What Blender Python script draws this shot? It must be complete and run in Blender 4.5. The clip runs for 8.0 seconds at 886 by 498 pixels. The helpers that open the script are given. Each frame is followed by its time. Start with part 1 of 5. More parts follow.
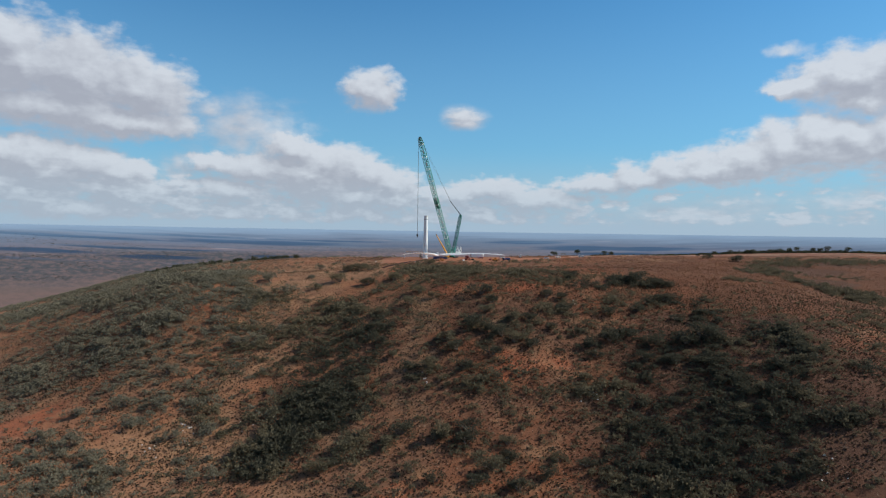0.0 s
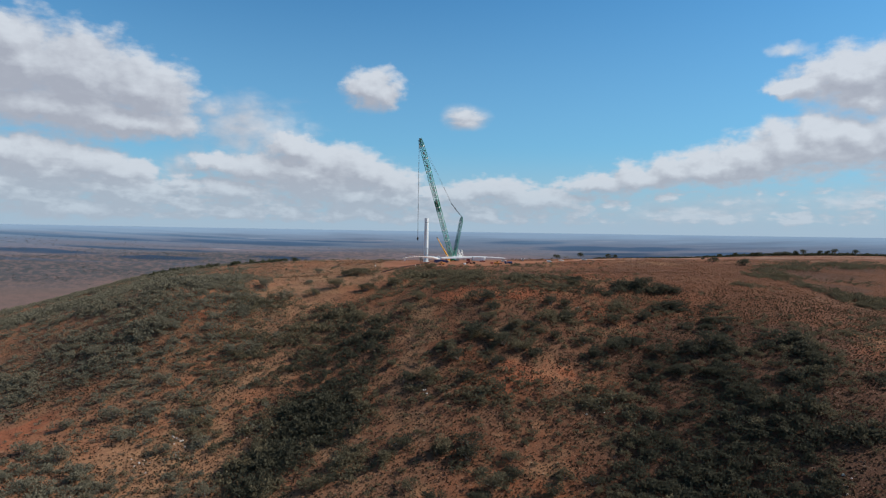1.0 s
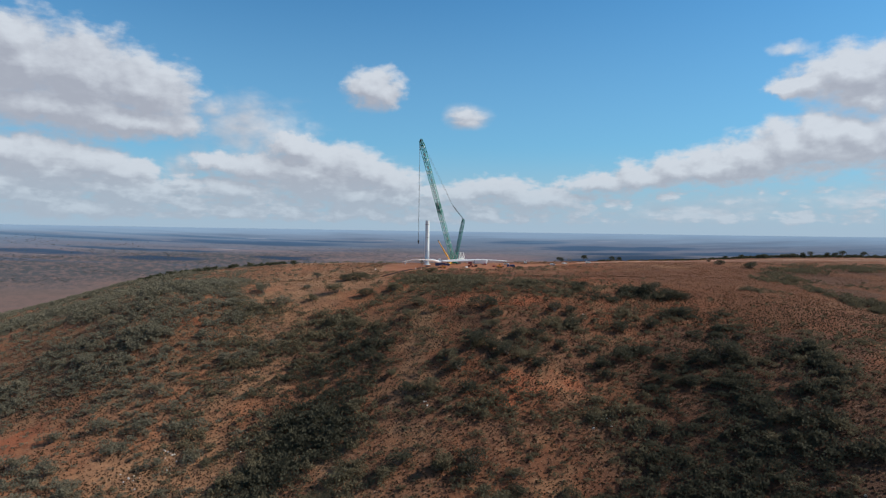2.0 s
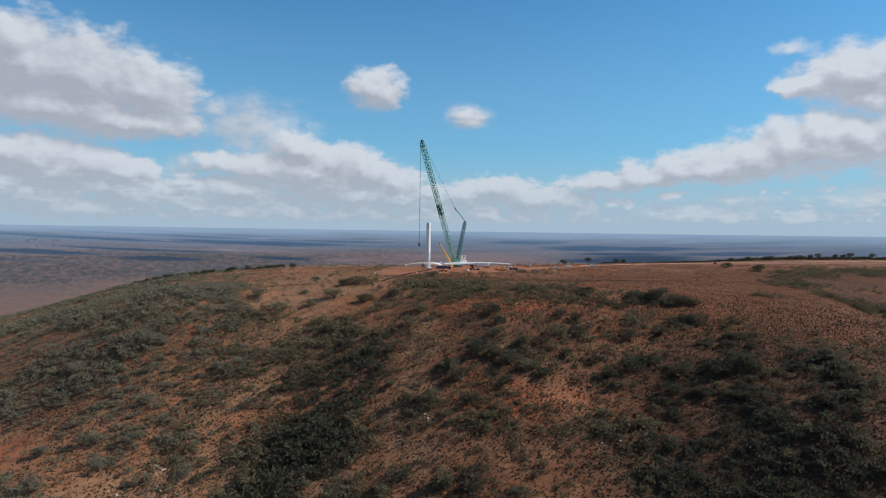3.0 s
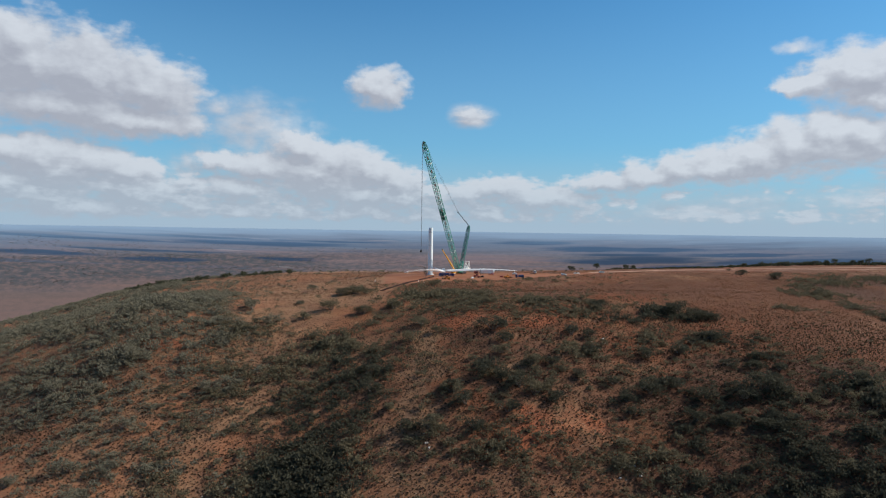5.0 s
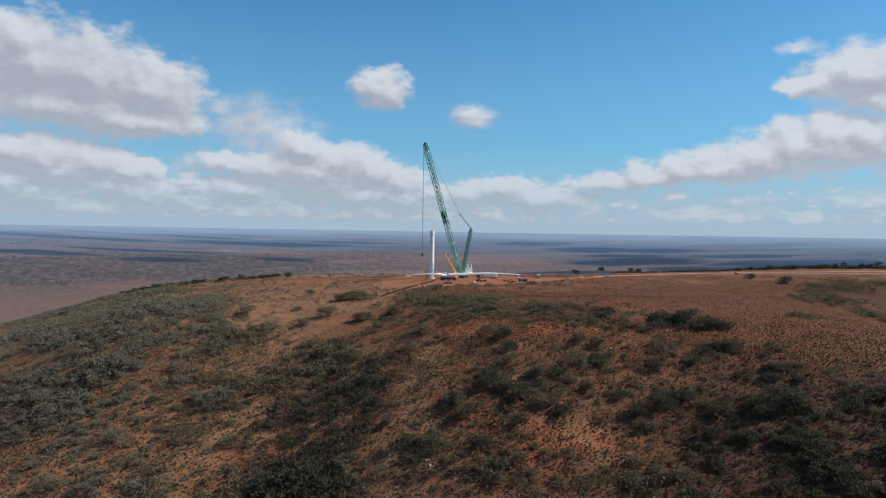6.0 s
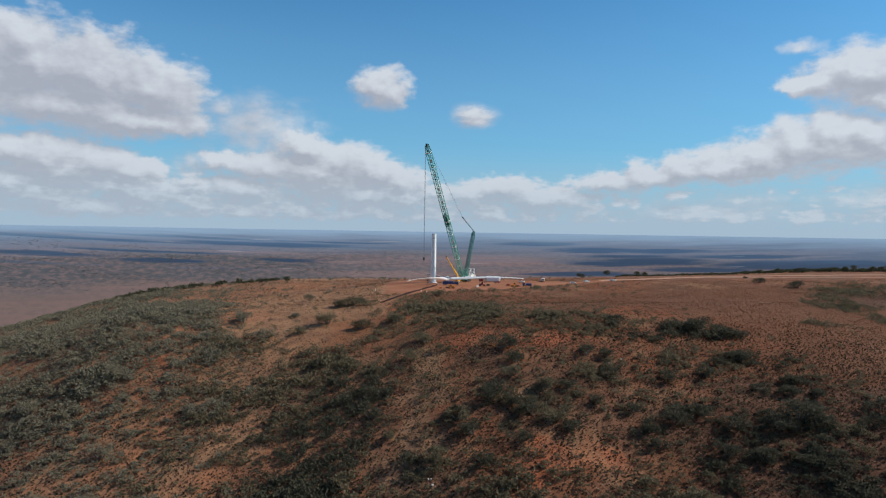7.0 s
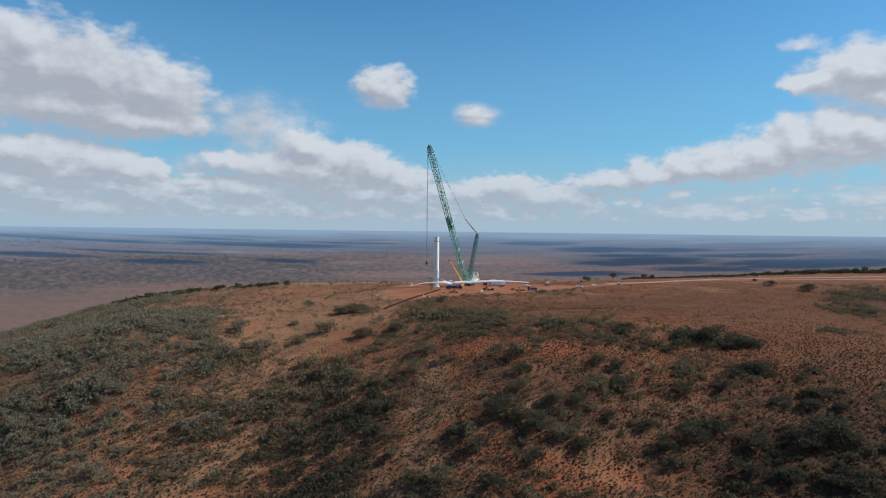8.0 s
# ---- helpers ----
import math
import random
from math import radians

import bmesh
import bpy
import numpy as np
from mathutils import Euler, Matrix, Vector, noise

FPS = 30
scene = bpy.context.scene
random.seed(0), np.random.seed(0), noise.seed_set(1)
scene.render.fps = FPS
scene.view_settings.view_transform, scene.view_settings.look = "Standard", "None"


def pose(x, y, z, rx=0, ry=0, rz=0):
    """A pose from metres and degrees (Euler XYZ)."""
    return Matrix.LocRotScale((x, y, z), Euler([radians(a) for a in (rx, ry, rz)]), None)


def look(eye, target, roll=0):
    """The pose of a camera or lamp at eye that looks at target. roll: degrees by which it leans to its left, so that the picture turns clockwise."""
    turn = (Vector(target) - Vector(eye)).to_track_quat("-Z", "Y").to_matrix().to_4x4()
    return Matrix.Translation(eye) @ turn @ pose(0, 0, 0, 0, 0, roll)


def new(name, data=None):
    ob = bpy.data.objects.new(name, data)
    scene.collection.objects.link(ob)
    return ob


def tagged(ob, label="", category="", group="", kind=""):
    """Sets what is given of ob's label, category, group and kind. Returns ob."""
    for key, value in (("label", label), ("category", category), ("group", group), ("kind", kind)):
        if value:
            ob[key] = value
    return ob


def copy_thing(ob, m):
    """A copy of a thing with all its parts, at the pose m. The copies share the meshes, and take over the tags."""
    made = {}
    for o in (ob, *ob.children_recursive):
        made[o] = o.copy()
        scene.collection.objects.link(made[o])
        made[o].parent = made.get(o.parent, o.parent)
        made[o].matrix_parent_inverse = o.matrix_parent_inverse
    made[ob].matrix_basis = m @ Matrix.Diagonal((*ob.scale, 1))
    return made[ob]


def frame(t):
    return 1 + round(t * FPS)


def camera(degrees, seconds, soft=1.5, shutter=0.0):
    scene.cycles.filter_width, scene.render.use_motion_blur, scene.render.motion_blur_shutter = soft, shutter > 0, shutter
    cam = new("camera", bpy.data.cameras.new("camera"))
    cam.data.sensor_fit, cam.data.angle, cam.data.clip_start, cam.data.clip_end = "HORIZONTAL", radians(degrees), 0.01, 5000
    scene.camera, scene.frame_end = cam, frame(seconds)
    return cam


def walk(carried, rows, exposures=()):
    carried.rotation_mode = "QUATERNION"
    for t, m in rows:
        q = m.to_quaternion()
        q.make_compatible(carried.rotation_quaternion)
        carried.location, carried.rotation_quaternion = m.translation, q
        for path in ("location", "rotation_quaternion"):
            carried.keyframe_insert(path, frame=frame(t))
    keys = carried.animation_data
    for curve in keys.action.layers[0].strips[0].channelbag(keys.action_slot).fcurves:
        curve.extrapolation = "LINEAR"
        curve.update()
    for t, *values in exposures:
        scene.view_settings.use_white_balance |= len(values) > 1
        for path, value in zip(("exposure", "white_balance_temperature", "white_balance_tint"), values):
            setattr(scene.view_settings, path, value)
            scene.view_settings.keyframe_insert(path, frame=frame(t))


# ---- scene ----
cam = camera(68.406, 8.0, soft=1.2)
PATH = [
    (0, (-0.105, -662.161, 24.108), (2.611, -562.222, 21.901), 0.916),
    (0.5, (0.276, -656.510, 25.709), (2.889, -556.569, 23.495), 0.931),
    (1, (0.594, -650.807, 27.298), (3.096, -550.863, 25.053), 0.920),
    (1.5, (0.863, -645.032, 28.859), (3.250, -545.087, 26.569), 0.894),
    (2, (1.095, -639.172, 30.380), (3.365, -539.225, 28.041), 0.864),
    (2.5, (1.298, -633.214, 31.854), (3.452, -533.266, 29.467), 0.839),
    (3, (1.477, -627.154, 33.280), (3.515, -527.205, 30.851), 0.823),
    (3.5, (1.633, -620.990, 34.658), (3.557, -521.039, 32.197), 0.820),
    (4, (1.764, -614.724, 35.995), (3.576, -514.771, 33.513), 0.832),
    (4.5, (1.865, -608.363, 37.302), (3.567, -508.408, 34.810), 0.855),
    (5, (1.927, -601.918, 38.595), (3.520, -501.962, 36.101), 0.887),
    (5.5, (1.937, -595.405, 39.891), (3.421, -495.447, 37.400), 0.920),
    (6, (1.878, -588.844, 41.216), (3.253, -488.884, 38.728), 0.946),
    (6.5, (1.733, -582.259, 42.597), (2.994, -482.298, 40.104), 0.954),
    (7, (1.478, -575.678, 44.067), (2.619, -475.716, 41.552), 0.928),
    (7.5, (1.087, -569.136, 45.663), (2.099, -469.174, 43.099), 0.854),
    (8, (0.531, -562.668, 47.426), (1.401, -462.707, 44.773), 0.713),
]
walk(cam, [(t, look(eye, target, roll)) for t, eye, target, roll in PATH])

# ---- light: a clear winter sky with low cumulus, sun ahead and to the right ----
SUN_AZIMUTH, SUN_HEIGHT = 86.0, 38.5
sun = new("sun", bpy.data.lights.new("sun", "SUN"))
sun.data.energy, sun.data.angle, sun.data.color = 5.3, radians(0.53), (1.0, 0.955, 0.89)
sa, sh = radians(SUN_AZIMUTH), radians(SUN_HEIGHT)
SUN = Vector((math.sin(sa) * math.cos(sh), math.cos(sa) * math.cos(sh), math.sin(sh)))
sun.matrix_world = look(SUN * 900, (0, 0, 0))
scene.view_settings.exposure = 0.0

# cumulus clouds: azimuth, height, half width and half height in degrees
CLOUDS_WEST = [(-29.3, 4.4, 5.2, 1.6), (-25.5, 3.2, 5.0, 1.2), (-31.7, 11.9, 4.5, 3.3), (-27.7, 11.3, 4.9, 3.5), (-23.8, 10.8, 4.3, 2.6), (-28.8, 9.0, 6.7, 1.9), (-23.8, 8.3, 4.3, 1.2), (-32.4, 13.3, 2.7, 1.8), (-35.4, 11.0, 4.8, 3.6), (-26.2, 8.4, 5.9, 1.5), (-31.0, 5.3, 3.2, 1.7), (-27.7, 5.1, 3.4, 1.6), (-24.7, 4.6, 2.3, 1.1), (-32.4, 5.7, 2.4, 1.2), (-34.4, 5.3, 2.3, 1.8), (-33.1, 3.3, 4.1, 1.0), (-24.2, 2.7, 3.2, 0.9), (-31.0, 2.3, 3.9, 1.0), (-27.7, 1.6, 5.7, 0.8)]
CLOUDS_MIDDLE = [(-10.0, 5.2, 6.2, 2.0), (-6.0, 3.3, 6.0, 1.2), (-11.4, 7.1, 2.7, 1.3), (-8.5, 6.1, 3.4, 1.7), (-5.6, 5.3, 2.9, 1.7), (-3.1, 4.4, 2.5, 1.4), (-17.4, 5.5, 2.5, 1.0), (-14.6, 5.1, 2.8, 1.3), (-9.9, 4.1, 5.7, 1.7), (-16.4, 3.4, 4.1, 1.2), (-3.1, 2.9, 3.4, 1.0), (-4.9, 12.1, 2.4, 1.7), (5.8, 3.9, 3.4, 1.1), (2.9, 3.5, 2.5, 1.0), (9.2, 3.2, 4.8, 1.2)]
CLOUDS_SOFT = [(3.3, 10.1, 1.6, 0.85)]
CLOUDS_THIN = [(-15.6, 8.5, 3.6, 2.0), (-18.1, 10.0, 1.6, 0.9), (29.2, 14.3, 1.0, 0.45), (-20.4, 4.9, 1.7, 1.1), (25.9, 2.9, 3.2, 0.9), (32.5, 2.9, 2.4, 0.7), (34.8, 3.4, 1.8, 0.7), (22.2, 2.0, 6.0, 0.9), (-13.2, 7.6, 3.0, 1.5)]
CLOUDS_EAST = [(24.6, 5.6, 7.2, 1.3), (31.0, 7.0, 5.4, 2.2), (33.5, 11.9, 4.4, 2.0), (14.9, 4.5, 3.3, 0.9), (18.1, 4.9, 2.7, 1.1), (20.6, 5.5, 1.8, 1.2), (23.4, 5.7, 2.5, 1.5), (26.3, 6.3, 2.6, 1.8), (29.0, 6.9, 2.3, 2.2), (31.3, 7.9, 2.0, 2.0), (33.4, 7.6, 2.1, 2.0), (35.8, 7.4, 2.3, 2.8), (32.6, 12.3, 2.1, 1.7), (34.4, 11.9, 2.1, 1.8), (30.4, 11.8, 1.9, 1.2), (28.8, 11.4, 1.2, 0.7), (36.4, 12.1, 3.0, 2.3), (34.2, 10.3, 2.4, 1.3)]


class Nodes:
    """Short hand for building node trees."""

    def __init__(self, tree):
        self.tree = tree

    def add(self, kind, at=None):
        n = self.tree.nodes.new(kind)
        for key, value in (at or {}).items():
            if isinstance(value, bpy.types.NodeSocket):
                self.tree.links.new(value, n.inputs[key])
            else:
                n.inputs[key].default_value = value
        return n

    def math(self, op, a, b=0.0, c=0.0, clamp=False):
        n = self.add("ShaderNodeMath", {0: a, 1: b, 2: c})
        n.operation, n.use_clamp = op, clamp
        return n.outputs[0]

    def vec(self, op, a, b=(0, 0, 0), out=0):
        n = self.add("ShaderNodeVectorMath", {0: a, 1: b})
        n.operation = op
        return n.outputs[out]

    def noise(self, vector, scale, detail=4.0, rough=0.55, out=0):
        return self.add("ShaderNodeTexNoise", {"Vector": vector, "Scale": scale, "Detail": detail, "Roughness": rough}).outputs[out]

    def ramp(self, value, lo, hi, a=0.0, b=1.0):
        n = self.add("ShaderNodeMapRange", {0: value, 1: lo, 2: hi, 3: a, 4: b})
        n.interpolation_type = "SMOOTHSTEP"
        return n.outputs[0]

    def mix(self, fac, a, b, kind="MIX"):
        n = self.add("ShaderNodeMix")
        n.data_type, n.blend_type = "RGBA", kind
        for key, value in ((0, fac), (6, a), (7, b)):
            if isinstance(value, bpy.types.NodeSocket):
                self.tree.links.new(value, n.inputs[key])
            else:
                n.inputs[key].default_value = (*value, 1) if isinstance(value, tuple) else value
        return n.outputs[2]


def cloud_group():
    """A node group: azimuth and height in degrees to the clouds' large forms and to how much cloud there is."""
    tree = bpy.data.node_groups.new("cloud_cover", "ShaderNodeTree")
    tree.interface.new_socket("Place", in_out="INPUT", socket_type="NodeSocketVector")
    tree.interface.new_socket("Form", in_out="OUTPUT", socket_type="NodeSocketFloat")
    tree.interface.new_socket("Cover", in_out="OUTPUT", socket_type="NodeSocketFloat")
    n = Nodes(tree)
    place = n.add("NodeGroupInput").outputs[0]
    split = n.add("ShaderNodeSeparateXYZ", {0: place})
    az, el = split.outputs[0], split.outputs[1]
    wobble = n.vec("SUBTRACT", n.noise(place, 0.50, 4, 0.55, out=1), (0.5, 0.5, 0.5))
    p = n.vec("ADD", place, n.vec("MULTIPLY", wobble, (2.6, 1.7, 0)))
    best = None
    for cx, cy, a, b in CLOUDS_WEST + CLOUDS_MIDDLE + CLOUDS_EAST:
        off = n.vec("MULTIPLY", n.vec("SUBTRACT", p, (cx, cy, 0)), (0.80 / a, 0.82 / b, 0))
        one = n.math("SUBTRACT", 1.0, n.vec("LENGTH", off, out=1))
        best = one if best is None else n.math("SMOOTH_MAX", best, one, 0.36)
    thin = None
    for cx, cy, a, b in CLOUDS_THIN:
        off = n.vec("MULTIPLY", n.vec("SUBTRACT", p, (cx, cy, 0)), (0.70 / a, 0.70 / b, 0))
        one = n.math("MULTIPLY", n.math("SUBTRACT", 1.0, n.vec("LENGTH", off, out=1)), 0.34)
        thin = one if thin is None else n.math("MAXIMUM", thin, one)
    # one small soft cloud
    faint = None
    for cx, cy, a, b in CLOUDS_SOFT:
        off = n.vec("MULTIPLY", n.vec("SUBTRACT", n.vec("ADD", place, n.vec("MULTIPLY", wobble, (0.9, 0.6, 0))), (cx, cy, 0)), (0.72 / a, 0.72 / b, 0))
        one = n.math("MULTIPLY", n.math("SUBTRACT", 1.0, n.vec("LENGTH", off, out=1)), 0.75)
        faint = one if faint is None else n.math("MAXIMUM", faint, one)
    # clouds all round, beyond the ones placed above, and none overhead; unseen, thickened to whiten the fill light
    around = n.ramp(n.math("ABSOLUTE", az), 38.0, 46.0)
    low = n.math("MULTIPLY", n.ramp(el, 1.0, 4.0), n.ramp(el, 40.0, 14.0))
    rest = n.math("SUBTRACT", n.noise(n.vec("MULTIPLY", place, (0.09, 0.2, 0)), 1.0, 4), 0.5)
    rest = n.math("MULTIPLY", n.math("MULTIPLY", around, low), n.math("MULTIPLY", rest, 4.0))
    rest = n.math("ADD", n.math("ADD", rest, 0.10), n.math("MULTIPLY", n.math("SUBTRACT", n.math("MULTIPLY", around, low), 1.0), 3.0))
    best = n.math("MAXIMUM", best, rest)
    # a low bank of far, small cumulus, thinner to the east
    bank = n.math("MULTIPLY", n.math("SUBTRACT", n.noise(n.vec("MULTIPLY", place, (0.42, 0.95, 1)), 1.0, 5, 0.55), 0.5), 1.9)
    bank = n.math("ADD", bank, n.ramp(az, 2.0, 20.0, 0.50, 0.05))
    gate = n.math("MULTIPLY", n.ramp(el, 0.2, 1.3), n.ramp(el, 5.8, 3.6))
    best = n.math("MAXIMUM", best, n.math("ADD", bank, n.math("MULTIPLY", n.math("SUBTRACT", gate, 1.0), 1.5)))
    near = n.math("SUBTRACT", n.noise(n.vec("MULTIPLY", place, (1.0, 1.7, 1)), 0.42, 8, 0.52), 0.5)
    fine = n.math("SUBTRACT", n.noise(n.vec("MULTIPLY", place, (1.0, 2.2, 1)), 1.05, 7, 0.50), 0.5)
    puff = n.math("ADD", n.math("MULTIPLY", near, 0.95), n.math("MULTIPLY", fine, n.ramp(el, 8.0, 3.0, 0.32, 0.95)))
    out = n.add("NodeGroupOutput")
    tree.links.new(best, out.inputs[0])
    tree.links.new(n.math("MAXIMUM", n.math("MAXIMUM", n.math("ADD", best, puff), n.math("ADD", thin, n.math("MULTIPLY", puff, 0.45))), n.math("ADD", faint, n.math("MULTIPLY", puff, 0.2))), out.inputs[1])
    return tree


def build_world():
    world = bpy.data.worlds.new("sky")
    scene.world, world.use_nodes = world, True
    world.node_tree.nodes.clear()
    n = Nodes(world.node_tree)
    sky = n.add("ShaderNodeTexSky")
    sky.sky_type, sky.sun_disc, sky.sun_elevation, sky.sun_rotation = "NISHITA", False, sh, sa
    sky.altitude, sky.air_density, sky.dust_density, sky.ozone_density = 300.0, 1.0, 0.6, 1.6
    way = n.add("ShaderNodeTexCoord").outputs["Generated"]
    s = n.add("ShaderNodeSeparateXYZ", {0: way})
    az = n.math("DEGREES", n.math("ARCTAN2", s.outputs[0], s.outputs[1]))
    el = n.math("DEGREES", n.math("ARCSINE", s.outputs[2]))
    place = n.add("ShaderNodeCombineXYZ", {0: az, 1: el}).outputs[0]
    group = cloud_group()
    first, second = n.add("ShaderNodeGroup"), n.add("ShaderNodeGroup")
    first.node_tree = second.node_tree = group
    world.node_tree.links.new(place, first.inputs[0])
    world.node_tree.links.new(n.vec("ADD", place, (0.40, 0.95, 0)), second.inputs[0])
    form = n.math("SUBTRACT", first.outputs[0], second.outputs[0])
    here = first.outputs[1]
    relief = n.math("SUBTRACT", here, second.outputs[1])
    below = n.ramp(form, 0.12, -0.22)
    cover = n.math("ADD", n.math("MULTIPLY", n.ramp(here, -0.10, 0.40), n.math("SUBTRACT", 1.0, below)), n.math("MULTIPLY", n.ramp(here, -0.12, 0.60), below))
    lit = n.ramp(n.math("ADD", n.math("MULTIPLY", form, 0.45), n.math("MULTIPLY", relief, 0.55)), -0.30, 0.58)
    lit = n.math("ADD", lit, n.ramp(az, 5.0, 32.0, 0.0, 0.16))
    thick = n.ramp(here, 0.25, 0.9)
    lit = n.math("SUBTRACT", n.math("MULTIPLY", lit, 1.18), n.math("MULTIPLY", thick, 0.22), clamp=True)
    crisp = n.math("SUBTRACT", n.noise(n.vec("MULTIPLY", place, (1.0, 1.8, 1)), 1.1, 6, 0.56), 0.5)
    lit = n.math("ADD", lit, n.math("MULTIPLY", crisp, 0.42), clamp=True)
    body = n.mix(lit, (0.40, 0.42, 0.485), (0.655, 0.695, 0.755))
    air = n.mix(1.0, sky.outputs[0], (0.0385, 0.096, 0.127), "MULTIPLY")
    air = n.mix(n.ramp(el, 22.0, 60.0, 0.0, 0.4), air, (0.05, 0.10, 0.16))
    air = n.mix(n.ramp(el, 26.0, 2.0, 0.0, 0.45), air, (0.28, 0.51, 0.68))
    haze = n.ramp(el, 8.0, 0.0, 0.0, 0.95)
    body = n.mix(n.math("MULTIPLY", haze, 0.45), body, (0.40, 0.505, 0.615))
    air = n.mix(haze, air, (0.378, 0.494, 0.618))
    seen = n.mix(n.math("MULTIPLY", cover, n.ramp(el, 0.8, 5.0, 0.70, 0.94)), air, body)
    back = n.add("ShaderNodeBackground", {0: seen, 1: 1.0})
    world.node_tree.links.new(back.outputs[0], n.add("ShaderNodeOutputWorld").inputs[0])


build_world()


# ---- materials ----
def material(name, rough=0.7, metal=0.0, spec=0.3):
    m = bpy.data.materials.new(name)
    m.use_nodes = True
    m.node_tree.nodes.clear()
    n = Nodes(m.node_tree)
    shader = n.add("ShaderNodeBsdfPrincipled", {"Roughness": rough, "Metallic": metal, "Specular IOR Level": spec})
    m.node_tree.links.new(shader.outputs[0], n.add("ShaderNodeOutputMaterial").inputs[0])
    return m, n, shader


def place_node(n):
    return n.add("ShaderNodeNewGeometry").outputs["Position"]


def bump(n, shader, height, strength, distance):
    b = n.add("ShaderNodeBump", {"Strength": strength, "Distance": distance, "Height": height})
    n.tree.links.new(b.outputs[0], shader.inputs["Normal"])


def painted(name, colour, rough=0.45, metal=0.0, wear=0.25, size=0.6):
    """Paint or plain metal with dust and slight wear."""
    m, n, shader = material(name, rough, metal, 0.4)
    p = n.add("ShaderNodeTexCoord").outputs["Object"]
    dirt = n.ramp(n.noise(p, size, 6, 0.65), 0.45, 0.75)
    dust = n.ramp(n.noise(p, size * 7, 3, 0.6), 0.4, 0.7)
    c = n.mix(n.math("MULTIPLY", dirt, wear), colour, tuple(0.55 * v + 0.09 * w for v, w in zip(colour, (1.6, 1.0, 0.7))))
    c = n.mix(n.math("MULTIPLY", dust, wear * 0.5), c, tuple(0.8 * v for v in colour))
    n.tree.links.new(c, shader.inputs["Base Color"])
    n.tree.links.new(n.math("ADD", rough, n.math("MULTIPLY", dirt, 0.2)), shader.inputs["Roughness"])
    return m


def flats(n, p, spots):
    """1 inside a few soft-edged patches of the hill: centre, half width, half depth."""
    worn = n.vec("ADD", p, n.vec("MULTIPLY", n.vec("SUBTRACT", n.noise(p, 0.035, 4, 0.6, out=1), (0.5, 0.5, 0.5)), (60, 60, 0)))
    best = None
    for cx, cy, a, b in spots:
        one = n.vec("LENGTH", n.vec("MULTIPLY", n.vec("SUBTRACT", worn, (cx, cy, 0)), (1 / a, 1 / b, 0)), out=1)
        best = one if best is None else n.math("MINIMUM", best, one)
    return n.ramp(best, 1.15, 0.75)


def soil_material():
    """Red stony earth of the range, with gravel, straw-coloured dry grass and litter."""
    m, n, shader = material("red_stony_earth", 0.95, 0, 0.15)
    p = place_node(n)
    region = n.ramp(n.noise(p, 0.014, 4, 0.55), 0.42, 0.62)
    gravel = n.ramp(n.noise(p, 0.11, 6, 0.62), 0.42, 0.62)
    grass = n.ramp(n.noise(n.vec("ADD", p, (71, 13, 5)), 0.045, 6, 0.65), 0.48, 0.66)
    fine = n.noise(p, 1.1, 5, 0.7)
    west = n.ramp(n.add("ShaderNodeSeparateXYZ", {0: p}).outputs[0], 60.0, -130.0)
    # earth lightened westward, darker eastward: sun and cloud shade put into the colour
    c = n.mix(region, n.mix(west, (0.190, 0.066, 0.029), (0.300, 0.126, 0.062)), n.mix(west, (0.152, 0.066, 0.035), (0.262, 0.130, 0.070)))
    c = n.mix(n.math("MULTIPLY", flats(n, p, STRAW_FLATS), 0.75), c, (0.312, 0.160, 0.083))
    c = n.mix(n.math("MULTIPLY", flats(n, p, RED_FLATS), 0.85), c, (0.330, 0.100, 0.044))
    c = n.mix(n.math("MULTIPLY", gravel, 0.40), c, (0.120, 0.062, 0.037))
    c = n.mix(n.math("MULTIPLY", grass, 0.4), c, (0.320, 0.180, 0.092))
    # brown and dark patches: partly earth tone, partly painted cloud shade
    c = n.mix(n.math("MULTIPLY", flats(n, p, BROWN_FLATS), 0.8), c, (0.118, 0.044, 0.019))
    c = n.mix(n.math("MULTIPLY", flats(n, p, DARK_SHADE_FLATS), 0.7), c, (0.078, 0.037, 0.022))
    c = n.mix(n.math("MULTIPLY", n.ramp(fine, 0.50, 0.70), 0.5), c, (0.070, 0.042, 0.026))
    c = n.mix(n.math("MULTIPLY", n.ramp(n.noise(p, 0.8, 2, 0.5), 0.64, 0.72), 0.5), c, (0.29, 0.21, 0.145))
    n.tree.links.new(c, shader.inputs["Base Color"])
    bump(n, shader, fine, 0.8, 0.5)
    return m


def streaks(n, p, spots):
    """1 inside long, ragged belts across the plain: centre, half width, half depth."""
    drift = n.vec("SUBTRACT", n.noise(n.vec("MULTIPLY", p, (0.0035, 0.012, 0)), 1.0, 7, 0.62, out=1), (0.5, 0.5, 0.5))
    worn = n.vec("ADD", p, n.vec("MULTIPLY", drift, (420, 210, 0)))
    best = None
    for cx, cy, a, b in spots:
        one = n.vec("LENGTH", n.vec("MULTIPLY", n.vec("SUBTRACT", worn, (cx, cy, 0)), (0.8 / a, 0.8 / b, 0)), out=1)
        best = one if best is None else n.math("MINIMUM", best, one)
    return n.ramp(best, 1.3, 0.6)


